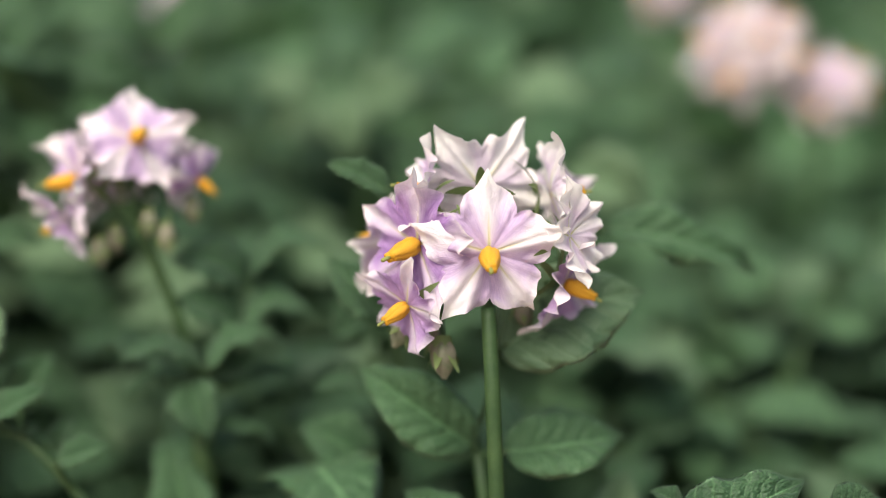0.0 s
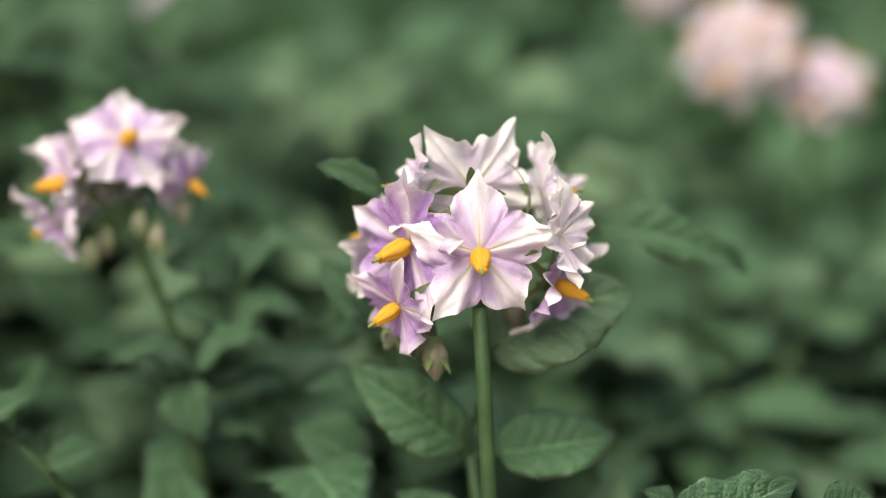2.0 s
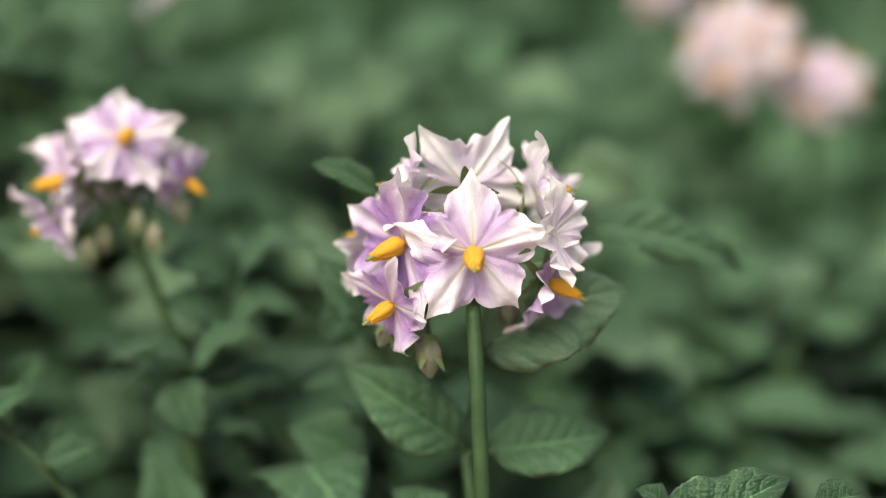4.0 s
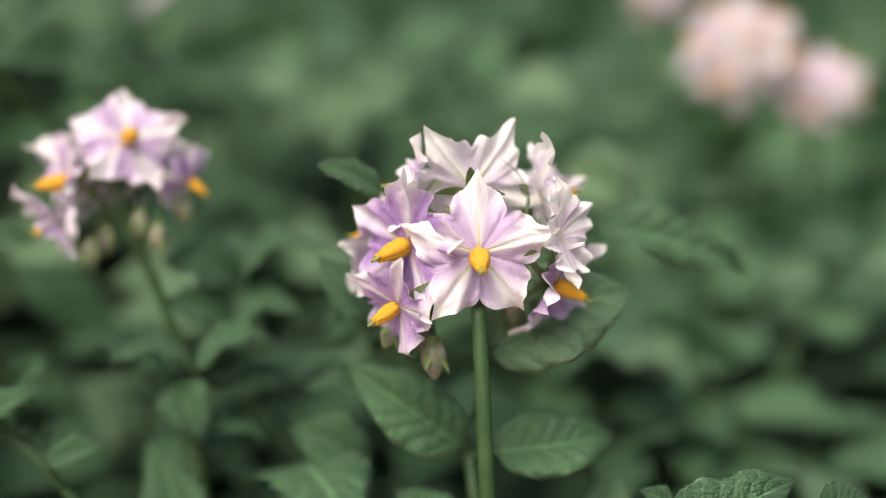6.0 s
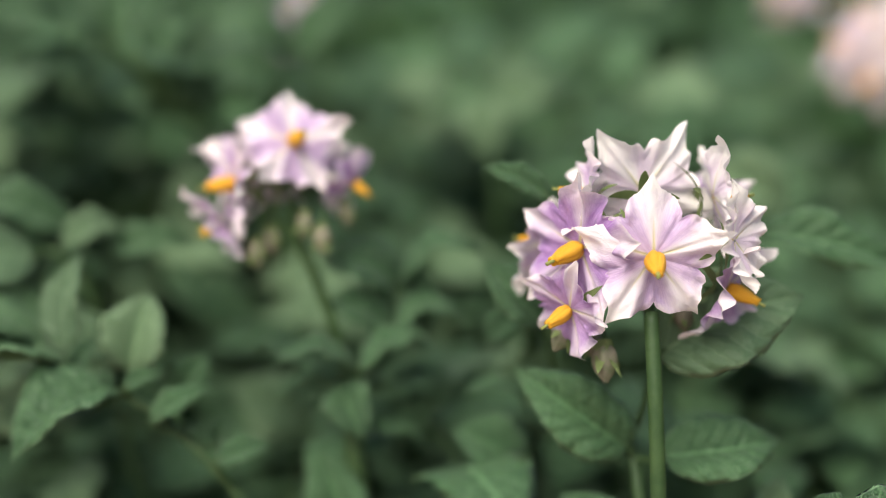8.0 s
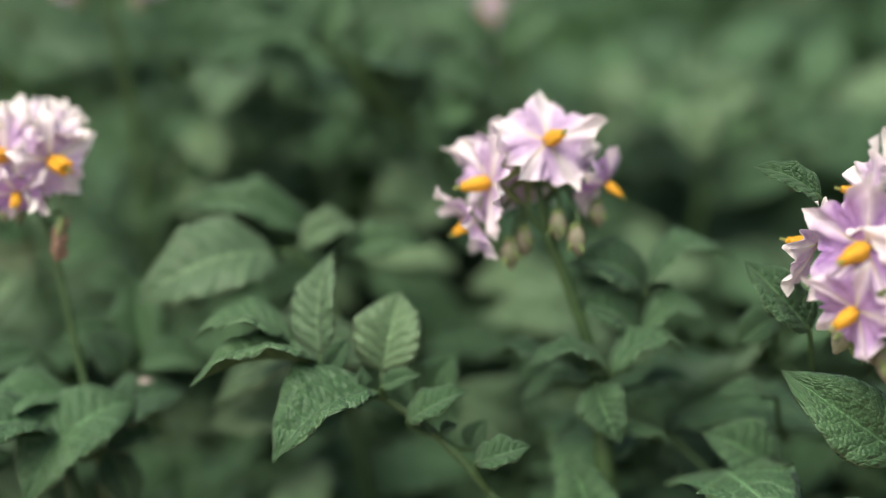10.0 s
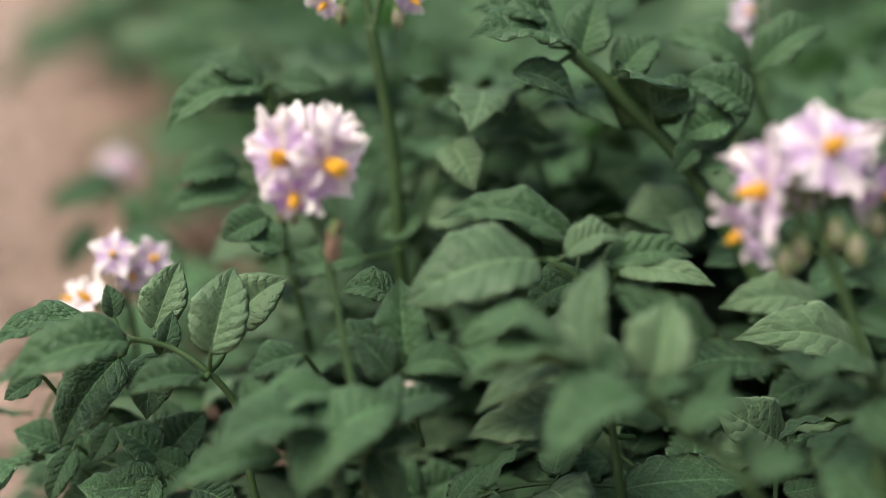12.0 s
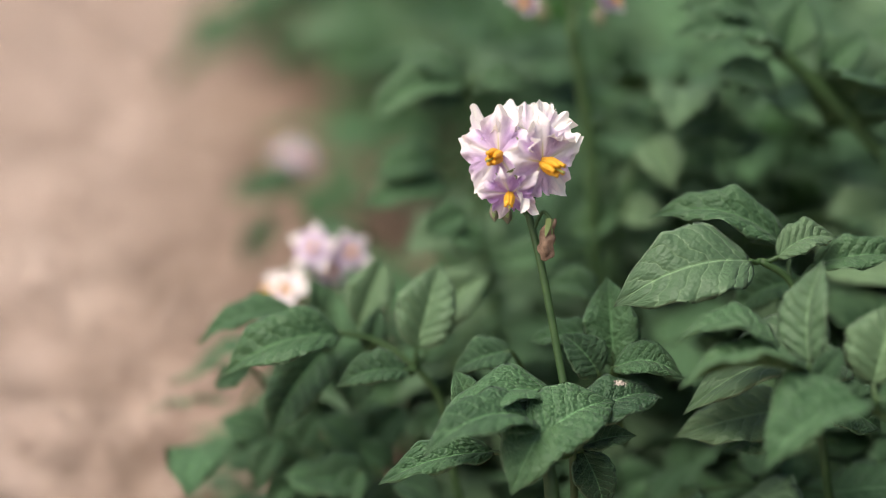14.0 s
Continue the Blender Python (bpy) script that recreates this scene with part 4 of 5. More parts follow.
leaflet(LEAF_R, (-0.1320, 0.4690, 0.1616), (-0.1149, 0.4748, 0.1739), 0.0166, (-0.25, -0.70, 0.67), 0.12, 0.75)
leaflet(LEAF_R, (-0.1268, 0.4413, 0.1730), (-0.1388, 0.4359, 0.1614), 0.0133, (-0.28, -0.73, 0.63), 0.12, 0.75)
leaflet(LEAF_R, (-0.1273, 0.4580, 0.1615), (-0.1015, 0.4577, 0.1602), 0.0196, (0.04, -0.45, 0.89), 0.12, 0.75)
leaflet(LEAF_R, (-0.1632, 0.4768, 0.1552), (-0.1836, 0.4819, 0.1668), 0.0183, (0.31, -0.53, 0.78), 0.12, 0.75)
leaflet(LEAF_R, (-0.1031, 0.4762, 0.1526), (-0.0834, 0.4813, 0.1632), 0.0174, (-0.24, -0.63, 0.74), 0.12, 0.75)
leaflet(LEAF_R, (-0.0793, 0.4666, 0.1549), (-0.0600, 0.4715, 0.1654), 0.0171, (-0.24, -0.62, 0.75), 0.12, 0.75)
leaflet(LEAF_R, (-0.1058, 0.4383, 0.1659), (-0.0809, 0.4363, 0.1609), 0.0194, (0.14, -0.45, 0.88), 0.12, 0.75)
leaflet(LEAF_R, (-0.1627, 0.4472, 0.1625), (-0.1793, 0.4442, 0.1563), 0.0137, (-0.20, -0.55, 0.81), 0.12, 0.75)
LEAF_S = (
    "low shaded potato foliage between taller leafy plants",
    [(-0.2425, 0.4436, 0.1358), (-0.2411, 0.4473, 0.1567), (-0.2393, 0.4476, 0.1693)],
    0.0013,
    [],
)
leaflet(LEAF_S, (-0.2393, 0.4476, 0.1693), (-0.2588, 0.4489, 0.1795), 0.0168, (0.38, -0.49, 0.78), 0.12, 0.75)
leaflet(LEAF_S, (-0.2427, 0.4548, 0.1619), (-0.2205, 0.4630, 0.1725), 0.0197, (-0.13, -0.64, 0.76), 0.12, 0.75)
leaflet(LEAF_S, (-0.2387, 0.4374, 0.1709), (-0.2594, 0.4334, 0.1693), 0.0161, (0.03, -0.48, 0.87), 0.12, 0.75)
leaflet(LEAF_S, (-0.2369, 0.4454, 0.1634), (-0.2114, 0.4493, 0.1629), 0.0196, (0.09, -0.47, 0.88), 0.12, 0.75)
leaflet(LEAF_S, (-0.2361, 0.4275, 0.1726), (-0.2315, 0.4233, 0.1612), 0.0099, (0.42, -0.79, 0.46), 0.12, 0.75)
leaflet(LEAF_S, (-0.2155, 0.4676, 0.1559), (-0.1961, 0.4741, 0.1637), 0.0166, (-0.12, -0.60, 0.79), 0.12, 0.75)
leaflet(LEAF_S, (-0.2638, 0.4603, 0.1567), (-0.2839, 0.4598, 0.1632), 0.0160, (0.28, -0.50, 0.82), 0.12, 0.75)
leaflet(LEAF_S, (-0.2004, 0.4595, 0.1571), (-0.1789, 0.4637, 0.1588), 0.0167, (0.03, -0.48, 0.88), 0.12, 0.75)
leaflet(LEAF_S, (-0.2377, 0.4833, 0.1495), (-0.2384, 0.4896, 0.1643), 0.0122, (0.21, -0.90, 0.39), 0.12, 0.75)
LEAF_T = (
    "dark shaded potato foliage under taller leaves",
    [(0.1136, 0.5098, 0.1009), (0.1131, 0.5167, 0.1280), (0.1125, 0.5233, 0.1547)],
    0.0013,
    [],
)
leaflet(LEAF_T, (0.1125, 0.5233, 0.1547), (0.0907, 0.5288, 0.1671), 0.0196, (0.27, -0.62, 0.74), 0.12, 0.75)
leaflet(LEAF_T, (0.1132, 0.5309, 0.1471), (0.1381, 0.5374, 0.1610), 0.0222, (-0.28, -0.57, 0.77), 0.12, 0.75)
leaflet(LEAF_T, (0.1091, 0.5108, 0.1515), (0.0828, 0.5112, 0.1529), 0.0200, (0.04, -0.48, 0.88), 0.12, 0.75)
leaflet(LEAF_T, (0.1106, 0.5099, 0.1494), (0.1414, 0.5115, 0.1523), 0.0235, (-0.06, -0.47, 0.88), 0.12, 0.75)
leaflet(LEAF_T, (0.1163, 0.5395, 0.1418), (0.1204, 0.5497, 0.1643), 0.0190, (-0.23, -0.87, 0.44), 0.12, 0.75)
leaflet(LEAF_T, (0.0784, 0.5271, 0.1397), (0.0588, 0.5307, 0.1480), 0.0164, (0.22, -0.60, 0.77), 0.12, 0.75)
leaflet(LEAF_T, (0.1458, 0.5316, 0.1479), (0.1674, 0.5351, 0.1551), 0.0174, (-0.19, -0.52, 0.83), 0.12, 0.75)
leaflet(LEAF_T, (0.0873, 0.4887, 0.1517), (0.0693, 0.4865, 0.1471), 0.0142, (-0.16, -0.48, 0.86), 0.12, 0.75)
leaflet(LEAF_T, (0.1353, 0.5525, 0.1459), (0.1597, 0.5603, 0.1624), 0.0232, (-0.31, -0.59, 0.74), 0.12, 0.75)


for spec, shift, pale, lighter in (
    (LEAF_A, (0.0, 0.02), (2, 9), ()),
    (LEAF_B, (0.02, 0.01), (), (0,)),
    (LEAF_M, (0.03, 0.0), (1, 4), (0, 2)),
    (LEAF_C, (0.01, 0.02), (), (4, 6)),
    (LEAF_N, (0.04, 0.02), (2, 4, 5), (0, 8)),
    (LEAF_P, (0.02, 0.03), (0, 2, 4), (1, 3)),
    (LEAF_K, (0.01, 0.02), (0, 1, 2, 3, 4, 5, 6), ()),
    # U, V, W: the light on them is painted in with lighter leaflets
    (LEAF_U, (0.02, 0.02), (12,), (0, 1, 2, 3, 5, 6, 8, 10)),
    (LEAF_V, (0.01, 0.02), (1, 4, 7), (0, 2, 3, 5, 6, 8)),
    (LEAF_W, (0.01, 0.02), (), (0, 1, 2, 3)),
    (LEAF_X, (0.0, 0.04), (0, 1, 2, 3), ()),
    (LEAF_Y, (0.05, 0.05), (), ()),
    (LEAF_Z, (0.05, 0.05), (), ()),
    (LEAF_Q, (0.0, 0.02), (), ()),
    (LEAF_R, (0.0, 0.02), (), ()),
    (LEAF_S, (0.0, 0.02), (), ()),
    (LEAF_T, (0.0, 0.02), (4,), ()),
):
    build_plant(spec, shift, pale, 1 if spec is LEAF_C else None, lighter)


# ---- flower heads ----
def corolla(bm, radius, cup, seed, ruffle=1.0, rings=20, around=150):
    """Five broad joined lobes with pointed tips: each bows along its midline, its shoulders roll back, its margin is waved; it faces z, one tip towards y."""
    rng = random.Random(seed)
    layer = bm.loops.layers.uv.verify()
    peak = 0.08 if cup > 0.5 else 0.27
    lift = [cup + rng.uniform(-0.26, 0.22) for _ in range(5)]
    reach = [rng.uniform(0.92, 1.06) for _ in range(5)]
    roll = [rng.uniform(-0.4, 0.4) for _ in range(5)]
    back = [rng.uniform(0.12, 0.34) for _ in range(5)]
    curl = [rng.uniform(-0.25, 0.35) for _ in range(5)]
    shift = rng.uniform(0, 50)
    grid, spots = [], {}
    for i in range(rings + 1):
        s = 0.05 + 0.95 * i / rings
        ring = []
        for k in range(around):
            a = 2 * math.pi * k / around
            petal = int((a / (2 * math.pi) * 5 + 0.5)) % 5
            f = ((a / (2 * math.pi) * 5 + 0.5) % 1) - 0.5
            g = abs(2 * f)
            edge = 0.61 + 0.21 * max(0.0, 1 - g**3.2) ** 0.8 + peak * math.exp(-((g / 0.17) ** 1.2))
            edge *= 1 + (reach[petal] - 1) * math.cos(math.pi * f) ** 2
            edge *= 1 + 0.07 * ruffle * noise.noise((math.cos(a) * 6 + shift, math.sin(a) * 6, seed)) + 0.022 * ruffle * noise.noise((math.cos(a) * 19 + shift, math.sin(a) * 19, seed))
            r = s * edge * radius
            own = math.cos(math.pi * f) ** 2
            tilt = lift[petal] * own + cup * (1 - own)
            z = radius * tilt * s**1.6
            # pleat between the lobes, rolled shoulders, a shallow groove down the middle
            inside = 1 - g**4
            z -= radius * ruffle * 0.10 * s**1.3 * math.exp(-(((1 - g) / 0.30) ** 2))
            z -= radius * ruffle * back[petal] * inside * s**3 * math.exp(-(((g - 0.62) / 0.26) ** 2)) * (0.67 + 0.33 * math.tanh(7 * f * (1 if roll[petal] > 0 else -1)))
            z -= radius * 0.035 * s * math.exp(-((g / 0.09) ** 2))
            z += radius * ruffle * s**1.6 * roll[petal] * f * own * 0.8
            # the margin waves
            z += radius * ruffle * 0.09 * inside * s**4 * math.sin(2.6 * 2 * math.pi * f + shift + petal * 1.7)
            z += radius * ruffle * 0.05 * s**3 * noise.noise((math.cos(a) * 8 + shift, math.sin(a) * 8, seed * 0.83))
            z += radius * ruffle * 0.17 * s**2 * noise.noise((math.cos(a) * s * 1.6 + shift, math.sin(a) * s * 1.6, seed * 0.37))
            z += radius * ruffle * 0.07 * s**2 * noise.noise((math.cos(a) * s * 4.5 + shift, math.sin(a) * s * 4.5, seed * 0.61))
            z += radius * ruffle * 0.025 * s**2.2 * noise.noise((math.cos(a) * s * 11 + shift, math.sin(a) * s * 11, seed * 0.61))
            # the tip curls
            z -= radius * curl[petal] * max(0, s - 0.7) ** 2 * 8 * math.exp(-((g / 0.3) ** 2)) * (1 if cup < 0.6 else 0.2)
            squeeze = math.cos(min(1.3, abs(tilt) * s)) if abs(tilt) > 0.5 else 1
            v = bm.verts.new((-r * squeeze * math.sin(a), r * squeeze * math.cos(a), z))
            spots[v] = (0.5 + f, s * edge)
            ring.append((v, 0.5 + f))
        grid.append(ring)
    for low, high in zip(grid, grid[1:]):
        for k in range(around):
            n = (k + 1) % around
            face = bm.faces.new((low[k][0], low[n][0], high[n][0], high[k][0]))
            us = [spots[loop.vert][0] for loop in face.loops]
            for loop in face.loops:
                u, v = spots[loop.vert]
                loop[layer].uv = (1.0 if max(us) - min(us) > 0.5 and u < 0.5 else u, v)


def shared(name, mat, build):
    """A mesh made once for many alike parts."""
    bm = bmesh.new()
    build(bm)
    data = bpy.data.meshes.new(name)
    bm.to_mesh(data)
    bm.free()
    data.polygons.foreach_set("use_smooth", [True] * len(data.polygons))
    for layer in mat if isinstance(mat, tuple) else (mat,):
        data.materials.append(layer)
    return data


def sepal_blade(bm):
    rows = []
    for i in range(9):
        s = i / 8
        w = 0.16 * (s + 0.05) ** 0.35 * (1.02 - s) ** 0.8
        z = -0.25 * math.sin(math.pi * s) + 0.75 * s**2
        rows.append([bm.verts.new((x * w, s, z + 0.05 * (1 - abs(x)))) for x in (-1, -0.4, 0.4, 1)])
    for low, high in zip(rows, rows[1:]):
        for k in range(3):
            bm.faces.new((low[k], low[k + 1], high[k + 1], high[k]))


ANTHER_MESH = shared("anther", ANTHER, lambda bm: spindle(bm, 1.0, 0.17, 8, 8, 0.36, 0.35))
STYLE_MESH = shared("style", STYLE, lambda bm: spindle(bm, 1.0, 0.05, 7, 5, 0.9, 0.8))
SEPAL_MESH = shared("sepal", SEPAL, sepal_blade)


def facing(place, way, turn):
    z = Vector(way).normalized()
    up = Vector((0, 0, 1)) if abs(z.z) < 0.95 else Vector((0, 1, 0))
    y = (up - z * up.dot(z)).normalized()
    return Matrix.Translation(place) @ Matrix((y.cross(z), y, z)).transposed().to_4x4() @ Matrix.Rotation(turn, 4, "Z")


def add_flower(parent, place, radius, way, cup, seed, closed=False, detail=True, pale=False, deep=False, splay=False, turn=0.0):
    rng = random.Random(seed)
    bm = bmesh.new()
    corolla(bm, radius, cup, seed, 1.1 if closed else 1.0, *((20, 150) if detail else (9, 60)))
    m = facing(place, way, turn + rng.uniform(-0.25, 0.25))
    flower = part("flower", bm, (PALE_PETAL if closed or pale else DEEP_PETAL if deep else PETAL) if detail else PETAL if pale else DUSTY_PETAL, parent, "crumpled whitish corolla, half closed" if closed else "", m)
    if not detail:
        count, size = 1, radius * 1.05
    else:
        count, size = 5, radius
    if not closed:
        # the cone of anthers nods
        nod = Vector(way).normalized() + Vector((0.3 * Vector(way).normalized().x, 0, -0.16))
        nod = m.to_3x3().inverted() @ nod
        cone = Vector((0, 0, 1)).rotation_difference(nod).to_matrix().to_4x4()
        for k in range(count):
            a = 2 * math.pi * k / 5 + 0.3
            grow = size * rng.uniform(0.47, 0.55)
            spot = cone @ Matrix.Rotation(a, 4, "Z") @ Matrix.Translation((0, size * (0.075 if splay else 0.06) * (count > 1), size * 0.02)) @ Matrix.Rotation(rng.uniform(-0.14, 0.06) if splay else rng.uniform(0.02, 0.09), 4, "X") @ Matrix.Diagonal((grow * 1.12, grow * 1.12, grow, 1))
            part("anther", ANTHER_MESH, ANTHER, flower, "", spot)
        if detail:
            part("style", STYLE_MESH, STYLE, flower, "", cone @ Matrix.Translation((0, 0, size * 0.1)) @ Matrix.Diagonal((radius * 0.7, radius * 0.7, radius * 0.58, 1)))
    if detail:
        for k in range(5):
            spot = Matrix.Rotation(2 * math.pi * (k + 0.5) / 5, 4, "Z") @ Matrix.Translation((0, radius * 0.04, -radius * 0.20)) @ Matrix.Rotation(rng.uniform(-0.35, -0.1), 4, "X") @ Matrix.Diagonal((radius * 0.9, radius * rng.uniform(0.52, 0.68), radius * -0.16, 1))
            part("sepal", SEPAL_MESH, SEPAL, flower, "", spot)
    return flower


def add_bud(parent, place, radius, way, seed, wilted=False):
    """A hanging bud in its calyx, or a wilted flower."""
    rng = random.Random(seed)
    m = facing(Vector(place) - Vector(way).normalized() * radius * 1.3, way, rng.uniform(0, 6))
    bm = bmesh.new()
    spindle(bm, radius * (4.4 if wilted else 2.8), radius * (0.9 if wilted else 0.85), 20, 18, 0.62 if wilted else 0.45, 0.12, 0.10)
    if wilted:
        for v in bm.verts:
            v.co += Vector([noise.noise(v.co * 330 + Vector((k * 9, 0, seed))) * radius * 0.5 for k in range(3)])
    bud = part("withered_flower" if wilted else "bud", bm, WILT if wilted else BUD, parent, "brown shrivelled flower" if wilted else "", m)
    for k in range(5):
        spot = Matrix.Rotation(2 * math.pi * k / 5, 4, "Z") @ Matrix.Translation((0, radius * 0.42, -radius * 0.15)) @ Matrix.Rotation(rng.uniform(1.25, 1.5), 4, "X") @ Matrix.Diagonal((radius * (3.4 if wilted else 5.2), radius * rng.uniform(2.1, 2.9), radius * -0.45, 1))
        part("sepal", SEPAL_MESH, SEPAL, bud, "", spot)
    return bud


def add_hairs(bm, seed):
    """Short fine hairs that stand off a stalk."""
    rng = random.Random(seed)
    bm.normal_update()
    faces = [f for f in bm.faces if len(f.verts) == 4]
    for _ in range(900):
        f = rng.choice(faces)
        a, b, c, d = (v.co for v in f.verts)
        u, v = rng.random(), rng.random()
        root = (a * (1 - u) + b * u) * (1 - v) + (d * (1 - u) + c * u) * v
        tip = root + (f.normal + Vector((rng.uniform(-0.5, 0.5), rng.uniform(-0.5, 0.5), rng.uniform(-0.5, 0.3)))) * rng.uniform(0.0004, 0.0009)
        side = Vector((0.00006, 0.00003, 0))
        bm.faces.new([bm.verts.new(p) for p in (root - side, root + side, tip)])


def build_head(label, flowers, stalks, seed, pale=(), deep=(), splay=False, turns=None):
    """A flower head on its stalk, which rises from the soil."""
    top = Vector(stalks[0][1][0])
    foot = Vector((top.x, top.y + 0.01, 0))
    foot.z = ground_height(foot.x, foot.y) - 0.01
    thing = tagged(new("potato_flower"), label, "flower", "potato flowers")
    thing.location = foot
    for i, (radius, line) in enumerate(stalks):
        bm = bmesh.new()
        line = [Vector(p) - foot for p in line]
        if i == 0:
            line = [Vector((0, 0, 0)), *line]
        tube(bm, line, [radius * (1.08 - 0.16 * k / len(line)) for k in range(len(line))], 12)
        if i == 0 and radius > 0.0015:
            add_hairs(bm, seed)
        part("stalk" if i == 0 else "pedicel", bm, STEM, thing)
    for i, (kind, place, radius, way, cup) in enumerate(flowers):
        place = Vector(place) - foot
        if kind in ("bud", "wilted"):
            add_bud(thing, place, radius, way, seed + i, kind == "wilted")
        else:
            add_flower(thing, place, radius, way, cup, seed + i, kind == "closed", True, i in pale, i in deep, splay, (turns or {}).get(i, 0.0))
    return thing


def build_far_head(label, centre, radius, seed, count=8, fresh=0.3):
    """A dome of flowers on one stalk."""
    rng = random.Random(seed)
    centre = Vector(centre)
    foot = Vector((centre.x + 0.01, centre.y + 0.03, 0))
    foot.z = ground_height(foot.x, foot.y) - 0.01
    thing = tagged(new("potato_flower"), label, "flower", "potato flowers")
    thing.location = foot
    middle = centre - foot - Vector((0, 0, radius * 0.3))
    bm = bmesh.new()
    tube(bm, [Vector((0, 0, 0)), middle * 0.6, middle], [0.0022, 0.002, 0.0016])
    part("stalk", bm, STEM, thing)
    for k in range(count):
        a = 2.4 * k
        e = 1.15 - 1.5 * k / count
        way = Vector((math.cos(a) * math.cos(e), math.sin(a) * math.cos(e), math.sin(e)))
        spot = middle + way * radius * 0.62
        add_flower(thing, spot, radius * rng.uniform(0.5, 0.6), way + Vector((0, -0.2, -0.1)), 0.05, seed + k, False, False, rng.random() < fresh)
        bm = bmesh.new()
        tube(bm, [middle, middle + way * radius * 0.3, spot], [0.0009, 0.0008, 0.0008], 6)
        part("pedicel", bm, STEM, thing)


def bloom(head, kind, place, radius, way, cup):
    """Adds one flower or bud to a head's plan."""
    head.append((kind, place, radius, way, cup))


def stalk_line(stalks, radius, *points):
    """Adds one stalk to a head's plan."""
    stalks.append((radius, list(points)))


HEAD_A = []
bloom(HEAD_A, "open", (0.0088, 0.3534, 0.3185), 0.0207, (0.02, -0.98, 0.20), 0.05)
bloom(HEAD_A, "open", (-0.0108, 0.3608, 0.3171), 0.0203, (-0.54, -0.83, 0.12), 0.15)
bloom(HEAD_A, "open", (-0.0130, 0.3528, 0.3022), 0.0155, (-0.64, -0.75, -0.18), 0.20)
bloom(HEAD_A, "open", (0.0064, 0.3742, 0.3288), 0.0198, (0.03, 1.00, 0.10), 0.25)
bloom(HEAD_A, "open", (-0.0094, 0.3716, 0.3282), 0.0140, (-0.93, 0.02, 0.36), 0.25)
bloom(HEAD_A, "open", (0.0255, 0.3731, 0.3285), 0.0172, (0.95, 0.20, 0.16), 0.20)
bloom(HEAD_A, "open", (0.0305, 0.3636, 0.3052), 0.0170, (0.84, -0.52, -0.16), 0.15)
bloom(HEAD_A, "open", (-0.0195, 0.3860, 0.3066), 0.0158, (-0.88, 0.45, 0.12), 0.20)
bloom(HEAD_A, "open", (0.0293, 0.3999, 0.3169), 0.0115, (0.60, 0.78, 0.18), 0.30)
bloom(HEAD_A, "closed", (0.0304, 0.3581, 0.3221), 0.0150, (0.84, -0.42, 0.34), 0.42)
bloom(HEAD_A, "bud", (-0.0026, 0.3525, 0.2868), 0.0041, (0.08, -0.50, -0.86), 0.00)
bloom(HEAD_A, "bud", (-0.0139, 0.3579, 0.2919), 0.0038, (-0.48, -0.46, -0.75), 0.00)
bloom(HEAD_A, "bud", (-0.0052, 0.3637, 0.2855), 0.0032, (0.23, -0.40, -0.89), 0.00)
bloom(HEAD_A, "bud", (0.0194, 0.3677, 0.2939), 0.0032, (0.13, -0.58, -0.80), 0.00)
STALK_A = []
stalk_line(STALK_A, 0.0022, (0.0209, 0.3047, 0.1554), (0.0134, 0.3322, 0.2513), (0.0111, 0.3424, 0.2810), (0.0092, 0.3540, 0.3017))
stalk_line(STALK_A, 0.0014, (0.0095, 0.3642, 0.2957), (0.0061, 0.3747, 0.3047), (-0.0015, 0.3813, 0.3147), (-0.0053, 0.3854, 0.3191))
stalk_line(STALK_A, 0.0014, (0.0095, 0.3642, 0.2957), (0.0120, 0.3746, 0.2996), (0.0196, 0.3814, 0.3145), (0.0227, 0.3807, 0.3223))
stalk_line(STALK_A, 0.0010, (0.0095, 0.3642, 0.2957), (0.0076, 0.3834, 0.3097), (0.0061, 0.3768, 0.3282))
stalk_line(STALK_A, 0.0009, (0.0094, 0.3645, 0.2964), (0.0095, 0.3666, 0.3034), (0.0093, 0.3583, 0.3159))
stalk_line(STALK_A, 0.0009, (0.0071, 0.3709, 0.3012), (-0.0028, 0.3740, 0.3082), (-0.0106, 0.3656, 0.3136))
stalk_line(STALK_A, 0.0009, (0.0071, 0.3703, 0.2997), (-0.0025, 0.3694, 0.2980), (-0.0109, 0.3591, 0.2993))
stalk_line(STALK_A, 0.0009, (0.0111, 0.3703, 0.2998), (0.0201, 0.3756, 0.2994), (0.0286, 0.3695, 0.3023))
stalk_line(STALK_A, 0.0008, (0.0071, 0.3699, 0.2990), (-0.0032, 0.3687, 0.2965), (-0.0028, 0.3554, 0.2909))
stalk_line(STALK_A, 0.0008, (0.0120, 0.3746, 0.2996), (0.0244, 0.3760, 0.3118), (0.0292, 0.3684, 0.3188))
HEAD_B = []
bloom(HEAD_B, "open", (-0.0986, 0.4116, 0.3263), 0.0182, (0.34, -0.66, 0.66), 0.10)
bloom(HEAD_B, "open", (-0.1154, 0.4059, 0.3144), 0.0175, (-0.80, -0.58, 0.15), 0.20)
bloom(HEAD_B, "open", (-0.1199, 0.4050, 0.3022), 0.0142, (-0.80, -0.34, -0.50), 0.30)
bloom(HEAD_B, "open", (-0.1154, 0.4233, 0.3173), 0.0147, (-0.68, 0.66, 0.31), 0.30)
bloom(HEAD_B, "open", (-0.1033, 0.4242, 0.3175), 0.0147, (-0.12, 0.83, 0.55), 0.20)
bloom(HEAD_B, "open", (-0.0802, 0.4147, 0.3121), 0.0118, (0.75, -0.36, -0.55), -0.35)
bloom(HEAD_B, "closed", (-0.0880, 0.4195, 0.3058), 0.0070, (0.74, -0.41, -0.53), 0.80)
